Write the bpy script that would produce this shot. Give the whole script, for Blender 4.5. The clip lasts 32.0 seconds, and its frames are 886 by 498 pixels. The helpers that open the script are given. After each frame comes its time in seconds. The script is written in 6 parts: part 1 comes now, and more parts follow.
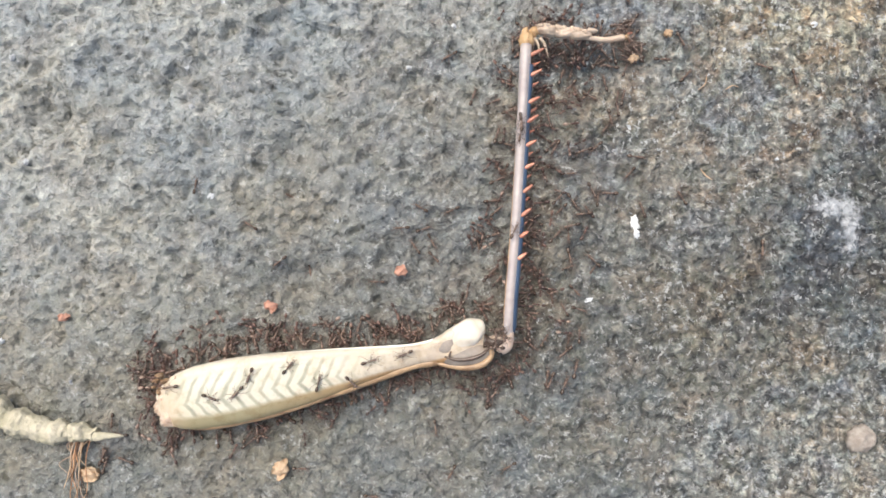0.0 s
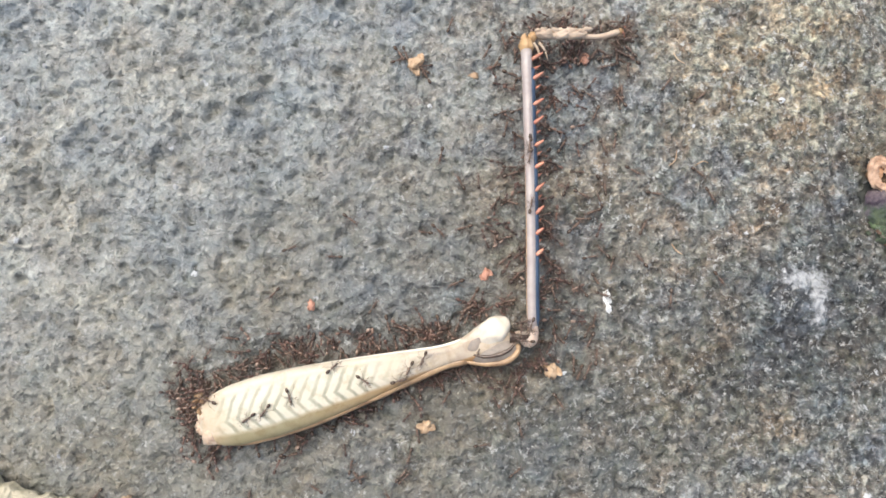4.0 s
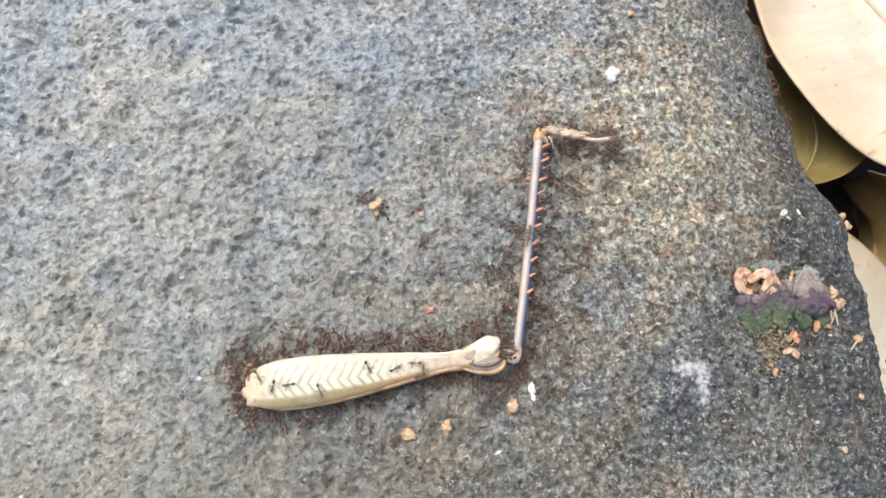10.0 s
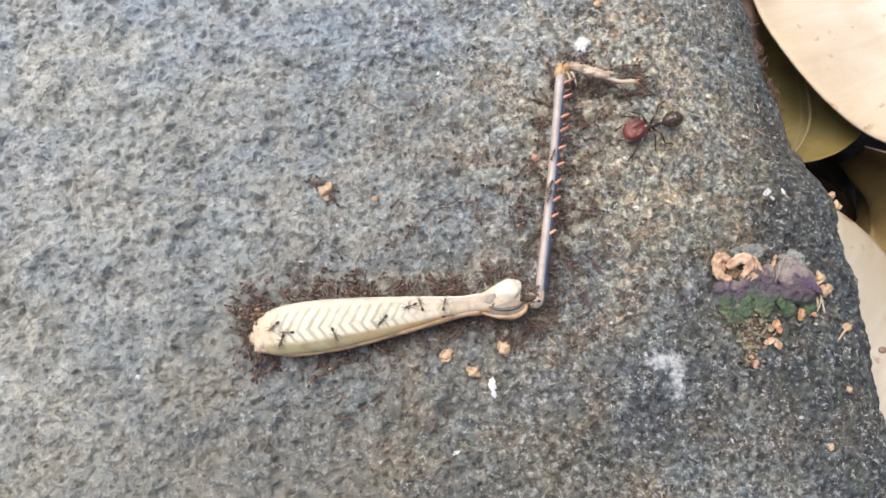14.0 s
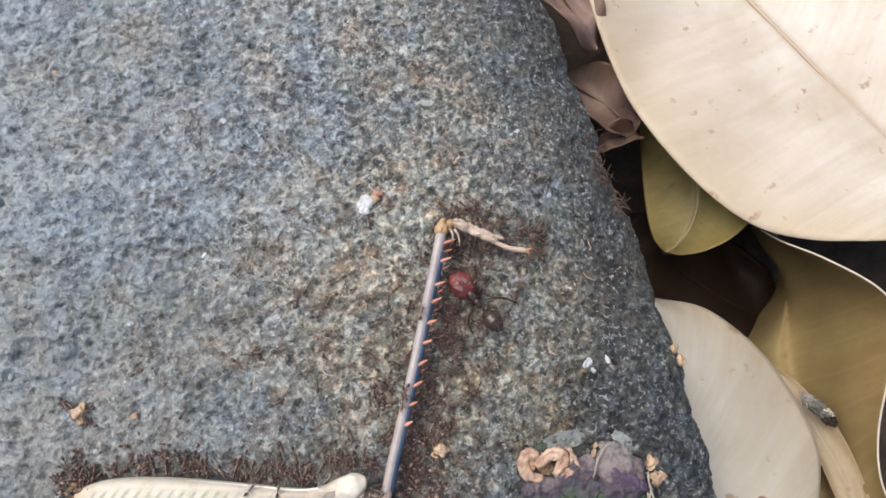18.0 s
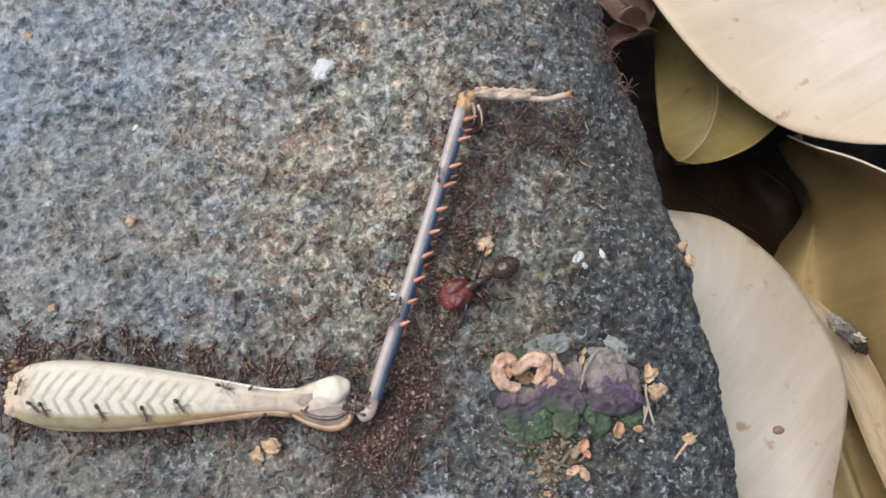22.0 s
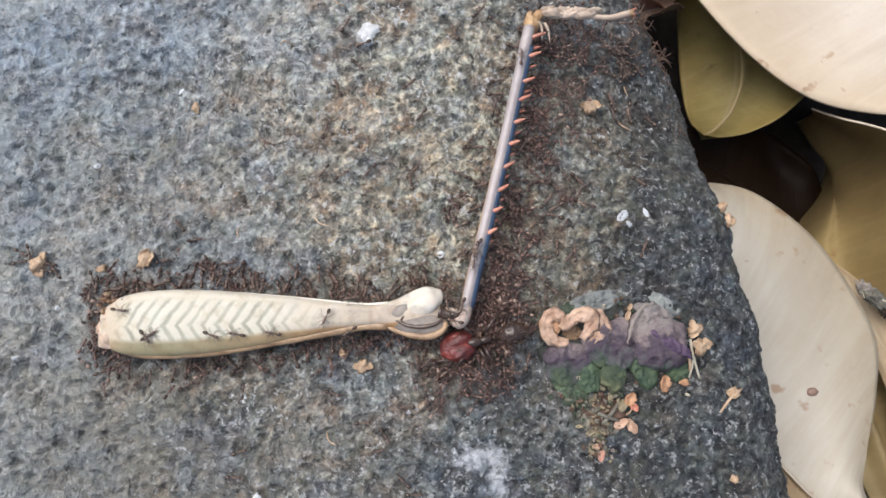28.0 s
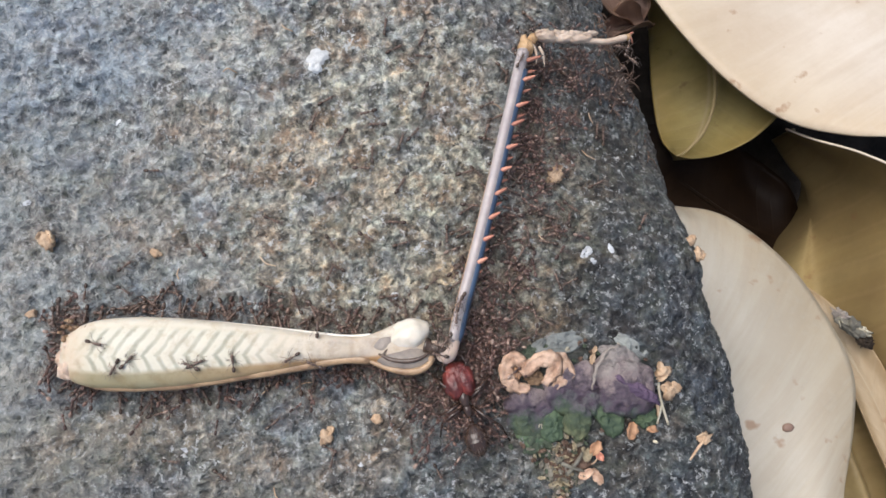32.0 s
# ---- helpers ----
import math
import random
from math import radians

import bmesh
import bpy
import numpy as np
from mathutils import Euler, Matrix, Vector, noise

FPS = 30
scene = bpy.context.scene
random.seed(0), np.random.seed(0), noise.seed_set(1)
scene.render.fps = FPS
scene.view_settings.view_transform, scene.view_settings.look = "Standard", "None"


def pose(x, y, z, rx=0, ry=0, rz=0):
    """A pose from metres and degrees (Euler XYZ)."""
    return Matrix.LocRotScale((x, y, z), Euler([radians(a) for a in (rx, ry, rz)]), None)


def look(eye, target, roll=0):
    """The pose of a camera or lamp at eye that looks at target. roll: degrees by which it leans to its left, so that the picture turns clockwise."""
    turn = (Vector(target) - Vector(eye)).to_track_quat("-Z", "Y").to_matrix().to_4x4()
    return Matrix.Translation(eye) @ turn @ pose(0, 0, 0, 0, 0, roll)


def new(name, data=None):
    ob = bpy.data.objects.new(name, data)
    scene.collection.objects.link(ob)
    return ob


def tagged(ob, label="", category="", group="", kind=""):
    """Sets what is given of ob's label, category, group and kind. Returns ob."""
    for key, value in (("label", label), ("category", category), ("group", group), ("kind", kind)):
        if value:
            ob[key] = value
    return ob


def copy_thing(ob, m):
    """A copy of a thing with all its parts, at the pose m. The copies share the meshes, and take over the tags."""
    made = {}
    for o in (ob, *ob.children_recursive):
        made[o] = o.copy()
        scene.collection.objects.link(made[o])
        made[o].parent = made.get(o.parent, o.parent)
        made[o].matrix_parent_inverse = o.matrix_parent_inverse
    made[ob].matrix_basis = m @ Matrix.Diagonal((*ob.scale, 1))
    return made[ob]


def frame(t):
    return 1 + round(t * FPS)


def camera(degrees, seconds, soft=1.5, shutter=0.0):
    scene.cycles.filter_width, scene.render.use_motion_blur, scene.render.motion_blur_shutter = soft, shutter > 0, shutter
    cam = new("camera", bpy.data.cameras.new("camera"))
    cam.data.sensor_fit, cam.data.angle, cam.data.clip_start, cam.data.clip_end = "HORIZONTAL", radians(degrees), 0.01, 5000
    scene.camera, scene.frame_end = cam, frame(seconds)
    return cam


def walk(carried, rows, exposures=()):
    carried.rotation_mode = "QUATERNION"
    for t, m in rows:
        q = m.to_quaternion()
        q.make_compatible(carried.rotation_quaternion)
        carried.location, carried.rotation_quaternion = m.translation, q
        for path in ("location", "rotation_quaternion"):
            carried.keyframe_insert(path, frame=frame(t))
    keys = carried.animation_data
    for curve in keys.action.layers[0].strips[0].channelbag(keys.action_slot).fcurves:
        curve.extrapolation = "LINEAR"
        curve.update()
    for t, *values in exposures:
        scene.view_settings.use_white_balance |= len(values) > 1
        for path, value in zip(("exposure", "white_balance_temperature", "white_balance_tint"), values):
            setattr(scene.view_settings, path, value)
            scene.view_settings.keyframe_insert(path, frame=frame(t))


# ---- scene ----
cam = camera(69.9, 32.0, 1.6)
MM = 0.001
# seconds, eye in millimetres over the stone, turn in degrees
PATH = [
    (0, 6.78, 8.74, 54.52, 5.41, -2.05, -0.03),
    (0.5, 8.11, 9.73, 54.63, 5.69, -1.84, -0.16),
    (1, 8.40, 11.48, 55.91, 5.55, -1.56, 0.05),
    (1.5, 9.94, 11.94, 55.48, 6.00, -1.84, -0.22),
    (2, 11.83, 14.32, 56.77, 6.27, -1.62, -0.45),
    (2.5, 13.04, 14.63, 56.28, 6.48, -1.47, -0.62),
    (3, 13.39, 15.44, 56.71, 6.22, -1.29, -0.77),
    (3.5, 10.56, 14.66, 56.67, 6.10, -1.45, -0.55),
    (5.5, 7.49, 14.71, 56.90, 5.83, -1.81, -0.13),
    (6, 4.58, 16.00, 58.99, 6.01, -1.96, -0.09),
    (6.5, 5.25, 17.50, 62.46, 6.78, -2.13, 0.02),
    (7, 6.35, 21.00, 64.47, 8.19, -2.33, 0.15),
    (7.5, 7.24, 23.16, 67.35, 9.58, -2.34, 0.24),
    (8, 8.20, 23.32, 67.39, 10.87, -2.17, -0.25),
    (8.5, 8.74, 21.93, 67.88, 11.50, -2.02, -0.56),
    (9, 10.29, 21.38, 69.06, 12.23, -2.08, -1.20),
    (9.5, 13.18, 19.60, 70.69, 12.98, -2.27, -1.92),
    (10, 13.14, 15.78, 71.94, 13.07, -1.92, -2.04),
    (10.5, 15.51, 16.30, 71.79, 13.14, -1.76, -2.21),
    (11, 17.27, 17.33, 70.76, 12.72, -1.41, -2.38),
    (11.5, 19.63, 17.48, 70.65, 12.89, -1.10, -2.68),
    (12, 19.99, 17.24, 69.94, 12.78, -0.99, -2.70),
    (12.5, 20.34, 17.51, 69.19, 12.56, -1.15, -2.72),
    (13, 19.83, 16.50, 67.60, 12.36, -1.26, -2.78),
    (13.5, 17.95, 16.30, 67.60, 11.68, -1.12, -2.50),
    (14, 19.06, 16.81, 67.33, 11.75, -1.06, -2.53),
    (14.5, 21.99, 18.27, 66.29, 11.30, -0.78, -3.06),
    (15, 27.95, 22.65, 66.01, 10.98, 0.10, -3.93),
    (15.5, 35.54, 27.99, 64.86, 9.73, 1.35, -5.19),
    (17.5, 46.46, 37.67, 62.97, 9.04, 2.84, -6.93),
    (18, 47.01, 39.13, 62.23, 8.51, 2.70, -7.33),
    (18.5, 49.00, 39.08, 60.90, 8.17, 3.16, -7.65),
    (19, 49.81, 36.55, 59.13, 7.86, 2.75, -7.38),
    (19.5, 50.77, 35.11, 58.33, 7.88, 2.66, -7.23),
    (20, 52.07, 33.72, 55.87, 7.35, 3.11, -7.27),
    (20.5, 51.89, 32.69, 53.43, 6.40, 4.13, -6.96),
    (21, 51.24, 32.64, 52.99, 6.25, 4.42, -6.34),
    (21.5, 49.90, 32.37, 53.52, 5.95, 4.15, -6.12),
    (22, 49.70, 31.99, 51.79, 6.00, 3.90, -6.07),
    (22.5, 47.46, 31.24, 50.53, 6.34, 2.97, -5.75),
    (23, 43.65, 29.17, 48.67, 6.20, 2.28, -5.72),
    (23.5, 41.74, 28.78, 44.01, 5.18, 1.68, -5.63),
    (24, 43.24, 28.22, 44.55, 5.48, 1.72, -5.77),
    (24.5, 40.68, 26.06, 51.04, 5.43, 2.16, -5.53),
    (25, 42.76, 24.69, 55.33, 6.65, 2.75, -5.73),
    (25.5, 45.32, 26.47, 54.25, 6.62, 3.31, -6.20),
    (27.5, 47.08, 28.93, 52.57, 6.31, 3.58, -6.45),
    (28, 45.03, 28.81, 52.41, 6.23, 3.42, -6.33),
    (28.5, 41.06, 26.73, 51.72, 6.63, 2.87, -6.06),
    (29, 42.85, 28.18, 50.38, 6.21, 2.75, -6.08),
    (29.5, 44.59, 29.89, 50.17, 6.77, 2.39, -6.46),
    (30, 45.80, 30.43, 50.34, 6.49, 2.72, -6.63),
    (30.5, 44.45, 30.10, 49.55, 6.59, 1.98, -6.81),
    (31, 45.30, 30.67, 49.44, 6.54, 1.97, -6.85),
    (31.5, 46.47, 31.56, 49.64, 6.71, 2.01, -7.17),
    (32, 47.81, 31.79, 49.66, 6.39, 2.31, -7.00),
]
walk(cam, [(t, pose(x * MM, y * MM, z * MM, rx, ry, rz)) for t, x, y, z, rx, ry, rz in PATH],
     [(0, 0.57, 6740, 8.5), (3.5, 0.55, 6740, 8.5), (6, 0.46, 6760, 8.5), (9, 0.64, 6800, 8.5), (13, 0.52, 6740, 9.5), (15, 0.50, 6700, 10.5), (17.5, 0.24, 6360, 10), (22, 0.19, 6360, 10), (25, 0.25, 6300, 10), (32, 0.25, 6300, 10)])

# ---- light: soft daylight, hazy sun high beyond the stone's far corner ----
SUN_UP, SUN_ROUND = 63, -42
world = bpy.data.worlds.new("sky")
scene.world = world
world.use_nodes = True
wn = world.node_tree
sky = wn.nodes.new("ShaderNodeTexSky")
sky.sky_type, sky.sun_disc = "NISHITA", False
sky.sun_elevation, sky.sun_rotation = radians(SUN_UP), radians(SUN_ROUND)
sky.dust_density, sky.air_density = 4.0, 1.0
wn.nodes["Background"].inputs["Strength"].default_value = 0.13
wn.links.new(sky.outputs[0], wn.nodes["Background"].inputs["Color"])
lamp = bpy.data.lights.new("sun", "SUN")
lamp.energy, lamp.angle, lamp.color = 2.6, radians(60), (1.0, 0.975, 0.94)
sun = new("sun", lamp)
sun_way = Vector((math.sin(radians(SUN_ROUND)) * math.cos(radians(SUN_UP)), math.cos(radians(SUN_ROUND)) * math.cos(radians(SUN_UP)), math.sin(radians(SUN_UP))))
sun.matrix_world = look(sun_way * 3, (0, 0, 0))


# ---- materials ----
def shader(name, rough=0.6, spec=0.4):
    m = bpy.data.materials.new(name)
    m.use_nodes = True
    b = m.node_tree.nodes["Principled BSDF"]
    b.inputs["Roughness"].default_value = rough
    b.inputs["Specular IOR Level"].default_value = spec
    return m, m.node_tree, b


def coords(nt, kind="Object"):
    return nt.nodes.new("ShaderNodeTexCoord").outputs[kind]


def noise_tex(nt, vec, per_mm, detail=6, rough=0.6, lac=2.0, off=None, curl=0.0):
    n = nt.nodes.new("ShaderNodeTexNoise")
    n.inputs["Scale"].default_value = per_mm / MM
    n.inputs["Detail"].default_value = detail
    n.inputs["Roughness"].default_value = rough
    n.inputs["Lacunarity"].default_value = lac
    n.inputs["Distortion"].default_value = curl
    if off:
        mp = nt.nodes.new("ShaderNodeMapping")
        mp.inputs["Location"].default_value = off
        nt.links.new(vec, mp.inputs[0])
        vec = mp.outputs[0]
    nt.links.new(vec, n.inputs["Vector"])
    return n.outputs["Fac"]


def ramp(nt, fac, *stops):
    r = nt.nodes.new("ShaderNodeValToRGB")
    while len(r.color_ramp.elements) < len(stops):
        r.color_ramp.elements.new(0.5)
    for e, (p, c) in zip(r.color_ramp.elements, stops):
        e.position, e.color = p, (*c, 1) if len(c) == 3 else c
    nt.links.new(fac, r.inputs[0])
    return r.outputs[0]


def mix(nt, fac, a, b, how="MIX"):
    m = nt.nodes.new("ShaderNodeMix")
    m.data_type, m.blend_type = "RGBA", how
    for sock, v in ((m.inputs[0], fac), (m.inputs[6], a), (m.inputs[7], b)):
        if isinstance(v, (int, float)):
            sock.default_value = v
        elif isinstance(v, tuple):
            sock.default_value = (*v, 1)
        else:
            nt.links.new(v, sock)
    return m.outputs[2]


def calc(nt, op, a, b=0.0, clamp=False):
    m = nt.nodes.new("ShaderNodeMath")
    m.operation, m.use_clamp = op, clamp
    for sock, v in ((m.inputs[0], a), (m.inputs[1], b)):
        if isinstance(v, (int, float)):
            sock.default_value = v
        else:
            nt.links.new(v, sock)
    return m.outputs[0]


def bump(nt, b, height, mm=0.1, strength=0.6):
    n = nt.nodes.new("ShaderNodeBump")
    n.inputs["Strength"].default_value = strength
    n.inputs["Distance"].default_value = mm * MM
    nt.links.new(height, n.inputs["Height"])
    nt.links.new(n.outputs[0], b.inputs["Normal"])


G = (0, 0, 0)
WHT = (1, 1, 1)


def stone_material():
    m, nt, b = shader("weathered_stone", 0.6, 0.5)
    v = coords(nt)
    sep = nt.nodes.new("ShaderNodeSeparateXYZ")
    nt.links.new(v, sep.inputs[0])
    x, y = calc(nt, "DIVIDE", sep.outputs[0], MM), calc(nt, "DIVIDE", sep.outputs[1], MM)
    fine = noise_tex(nt, v, 1.35, 8, 0.66, 2.1, curl=0.4)
    mid = noise_tex(nt, v, 0.55, 6, 0.68, off=(0.3, 0.1, 0))
    patch = noise_tex(nt, v, 0.22, 5, 0.65, off=(0.6, 0.3, 0.2))
    big = noise_tex(nt, v, 0.05, 5, 0.65, off=(0.71, 0.2, 0))
    big2 = noise_tex(nt, v, 0.07, 6, 0.7, off=(0.13, 0.9, 0))
    spots = noise_tex(nt, v, 1.25, 4, 0.6, off=(0.9, 0.4, 0.1), curl=0.4)
    hue = noise_tex(nt, v, 0.7, 5, 0.7, off=(0.4, 0.8, 0.5))
    # smoother, evenly grey towards the far left; coarse and flecked towards the edge
    left = calc(nt, "ADD", calc(nt, "MULTIPLY", calc(nt, "SUBTRACT", 42.0, x), 0.026), calc(nt, "MULTIPLY", calc(nt, "SUBTRACT", patch, 0.5), 2.4), True)
    soft = ramp(nt, fine, (0.32, (0.215, 0.22, 0.23)), (0.44, (0.275, 0.28, 0.29)), (0.57, (0.315, 0.318, 0.325)), (0.68, (0.43, 0.43, 0.43)))
    hard = ramp(nt, fine, (0.37, (0.085, 0.085, 0.085)), (0.46, (0.18, 0.18, 0.175)), (0.53, (0.28, 0.28, 0.272)), (0.62, (0.50, 0.50, 0.48)))
    col = mix(nt, left, hard, soft)
    chip = noise_tex(nt, v, 0.95, 4, 0.6, off=(0.7, 0.6, 0.9), curl=0.6)
    blot = ramp(nt, chip, (0.36, (0.60, 0.60, 0.61)), (0.395, (0.80, 0.80, 0.81)), (0.475, (0.88, 0.88, 0.88)), (0.50, (1.02, 1.02, 1.02)), (0.575, (1.06, 1.06, 1.05)), (0.605, (1.30, 1.29, 1.26)))
    blot = mix(nt, calc(nt, "MULTIPLY", left, 0.55), blot, WHT)
    col = mix(nt, 1.0, col, blot, "MULTIPLY")
    broad = ramp(nt, patch, (0.36, (0.78, 0.79, 0.81)), (0.5, (1, 1, 1)), (0.64, (1.16, 1.15, 1.12)))
    col = mix(nt, 1.0, col, broad, "MULTIPLY")
    # pit shade painted as dark spots, on the same noise as the bump hollows
    col = mix(nt, calc(nt, "MULTIPLY", ramp(nt, spots, (0.36, WHT), (0.41, G)), calc(nt, "SUBTRACT", 1.0, calc(nt, "MULTIPLY", left, 0.65))), col, (0.06, 0.06, 0.06))
    col = mix(nt, left, col, mix(nt, 1.0, col, (0.95, 1.0, 0.985), "MULTIPLY"))
    tint = ramp(nt, hue, (0.36, (1.12, 1.0, 0.88)), (0.5, (1, 1, 1)), (0.64, (0.90, 1.0, 1.03)))
    col = mix(nt, calc(nt, "SUBTRACT", 0.8, calc(nt, "MULTIPLY", left, 0.55)), col, mix(nt, 1.0, col, tint, "MULTIPLY"))
    warm = mix(nt, 1.0, col, (1.08, 1.0, 0.89), "MULTIPLY")
    col = mix(nt, ramp(nt, big, (0.44, G), (0.60, WHT)), col, warm)
    cool = mix(nt, 1.0, col, (0.84, 0.89, 0.95), "MULTIPLY")
    col = mix(nt, ramp(nt, big2, (0.46, G), (0.60, WHT)), col, cool)
    # an earthy film on the middle of the stone, broken at its rim, with brown stains
    ex, ey = calc(nt, "SUBTRACT", x, 45.0), calc(nt, "SUBTRACT", y, 42.0)
    far = calc(nt, "SQRT", calc(nt, "ADD", calc(nt, "MULTIPLY", ex, ex), calc(nt, "MULTIPLY", ey, ey)))
    film = calc(nt, "ADD", calc(nt, "MULTIPLY", far, -0.040), calc(nt, "ADD", calc(nt, "MULTIPLY", big2, 1.2), calc(nt, "MULTIPLY", mid, 0.9)))
    earthy = mix(nt, 1.0, col, (1.36, 1.22, 0.99), "MULTIPLY")
    col = mix(nt, calc(nt, "MULTIPLY", ramp(nt, film, (0.25, G), (0.7, WHT)), 0.75), col, earthy)
    # the flank and foot of the stone are darker and bluer, with pale curly flecks
    # low darkens the colour towards the near foot, where less light falls
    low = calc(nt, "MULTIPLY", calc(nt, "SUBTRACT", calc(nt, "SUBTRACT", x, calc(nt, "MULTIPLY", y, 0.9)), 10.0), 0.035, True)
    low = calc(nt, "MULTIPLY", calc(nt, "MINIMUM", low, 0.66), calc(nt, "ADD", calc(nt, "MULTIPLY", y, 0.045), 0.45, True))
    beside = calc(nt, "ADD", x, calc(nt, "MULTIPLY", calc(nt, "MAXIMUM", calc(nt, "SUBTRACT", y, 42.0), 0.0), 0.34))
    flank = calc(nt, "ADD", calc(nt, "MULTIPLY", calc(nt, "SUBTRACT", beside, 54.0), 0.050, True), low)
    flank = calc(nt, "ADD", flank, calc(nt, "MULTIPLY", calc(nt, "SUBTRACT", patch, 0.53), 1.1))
    flank_dark = ramp(nt, flank, (0.10, G), (0.75, WHT))
    dark_flank = mix(nt, 1.0, col, (0.235, 0.255, 0.285), "MULTIPLY")
    col = mix(nt, calc(nt, "MULTIPLY", flank_dark, 0.95), col, dark_flank)
    zone = noise_tex(nt, v, 0.16, 5, 0.62, off=(0.45, 0.15, 0.8))
    zones = ramp(nt, zone, (0.34, (1.12, 0.96, 0.78)), (0.44, (1.05, 1.0, 0.92)), (0.52, (0.96, 1.02, 0.98)), (0.60, (0.84, 0.90, 1.0)), (0.68, (0.76, 0.80, 0.88)))
    col = mix(nt, calc(nt, "SUBTRACT", 0.95, calc(nt, "MULTIPLY", left, 0.75)), col, mix(nt, 1.0, col, zones, "MULTIPLY"))
    # paler towards the far left, with a cold tone beyond the leg's path
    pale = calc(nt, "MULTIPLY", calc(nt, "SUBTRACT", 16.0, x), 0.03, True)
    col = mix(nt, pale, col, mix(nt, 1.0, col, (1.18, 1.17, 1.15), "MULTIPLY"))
    # far stone lightened in colour, standing in for the stronger light there
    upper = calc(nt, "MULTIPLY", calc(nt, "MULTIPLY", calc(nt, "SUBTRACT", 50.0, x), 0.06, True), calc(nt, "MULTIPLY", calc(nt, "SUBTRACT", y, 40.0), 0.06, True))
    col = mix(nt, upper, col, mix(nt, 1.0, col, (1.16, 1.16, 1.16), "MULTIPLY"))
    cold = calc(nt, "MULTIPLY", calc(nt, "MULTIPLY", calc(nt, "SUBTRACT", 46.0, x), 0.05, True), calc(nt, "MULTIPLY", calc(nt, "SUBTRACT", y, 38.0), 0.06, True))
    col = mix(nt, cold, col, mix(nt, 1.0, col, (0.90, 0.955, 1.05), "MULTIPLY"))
    # the near foot dimmed in patches, its weaker light put into the colour
    shade_grime = calc(nt, "MULTIPLY", calc(nt, "MULTIPLY", calc(nt, "SUBTRACT", 19.0, y), 0.05, True), calc(nt, "MULTIPLY", calc(nt, "SUBTRACT", 40.0, x), 0.05, True))
    shade_grime = calc(nt, "MULTIPLY", shade_grime, ramp(nt, patch, (0.30, (0.35, 0.35, 0.35)), (0.55, WHT)))
    col = mix(nt, shade_grime, col, mix(nt, 1.0, col, (0.58, 0.55, 0.50), "MULTIPLY"))
    # darker band across the near half, painting in the dimmer light there
    near_shade = calc(nt, "MULTIPLY", calc(nt, "MULTIPLY", calc(nt, "SUBTRACT", y, 0.0), 0.12, True), calc(nt, "MULTIPLY", calc(nt, "SUBTRACT", 35.0, y), 0.08, True))
    near_shade = calc(nt, "MULTIPLY", near_shade, calc(nt, "MULTIPLY", calc(nt, "ADD", x, 22.0), 0.04, True))
    near_shade = calc(nt, "MULTIPLY", near_shade, calc(nt, "ADD", calc(nt, "MULTIPLY", calc(nt, "SUBTRACT", 46.0, x), 0.05, True), 0.0))
    near_shade = calc(nt, "MULTIPLY", near_shade, ramp(nt, calc(nt, "ADD", calc(nt, "MULTIPLY", patch, 0.6), calc(nt, "MULTIPLY", mid, 0.4)), (0.36, (0.25, 0.25, 0.25)), (0.56, WHT)))
    col = mix(nt, calc(nt, "MULTIPLY", near_shade, 0.9), col, mix(nt, 1.0, col, (0.64, 0.605, 0.565), "MULTIPLY"))
    rust = noise_tex(nt, v, 0.30, 6, 0.72, off=(0.25, 0.65, 0.3))
    stain = calc(nt, "MULTIPLY", ramp(nt, rust, (0.515, G), (0.59, WHT)), ramp(nt, calc(nt, "MULTIPLY", far, 0.02), (0.3, (0.68, 0.68, 0.68)), (0.8, (0.15, 0.15, 0.15))))
    col = mix(nt, stain, col, mix(nt, 1.0, col, (0.62, 0.44, 0.34), "MULTIPLY"))
    speck = noise_tex(nt, v, 1.8, 5, 0.72, off=(0.5, 0.5, 0.2), curl=0.35)
    amount = calc(nt, "SUBTRACT", calc(nt, "SUBTRACT", 0.80, calc(nt, "MULTIPLY", left, 0.42)), calc(nt, "MULTIPLY", low, 0.35))
    drift = noise_tex(nt, v, 0.28, 5, 0.62, off=(0.77, 0.41, 0.3))
    amount = calc(nt, "MULTIPLY", amount, ramp(nt, drift, (0.38, (0.35, 0.35, 0.35)), (0.60, WHT)))
    amount = calc(nt, "MULTIPLY", amount, 1.25, True)
    col = mix(nt, calc(nt, "MULTIPLY", ramp(nt, speck, (0.56, G), (0.60, WHT)), amount), col, (0.52, 0.53, 0.515))
    nick = noise_tex(nt, v, 1.5, 6, 0.68, off=(0.15, 0.75, 0.6), curl=0.3)
    col = mix(nt, calc(nt, "MULTIPLY", ramp(nt, nick, (0.40, WHT), (0.44, G)), calc(nt, "SUBTRACT", 0.5, calc(nt, "MULTIPLY", left, 0.47))), col, (0.05, 0.05, 0.052))
    moss = noise_tex(nt, v, 0.45, 7, 0.75, off=(0.02, 0.33, 0.4))
    col = mix(nt, calc(nt, "MULTIPLY", ramp(nt, moss, (0.52, G), (0.66, WHT)), 0.45), col, (0.12, 0.128, 0.088))
    # a chalky stain low on the stone
    def bar(px, py, ax, ay):
        cx, cy = calc(nt, "MULTIPLY", calc(nt, "SUBTRACT", x, px), ax), calc(nt, "MULTIPLY", calc(nt, "SUBTRACT", y, py), ay)
        return calc(nt, "SQRT", calc(nt, "ADD", calc(nt, "MULTIPLY", cx, cx), calc(nt, "MULTIPLY", cy, cy)))
    near = calc(nt, "MINIMUM", bar(44.7, 16.3, 2.4, 0.75), bar(43.5, 18.1, 0.85, 2.4))
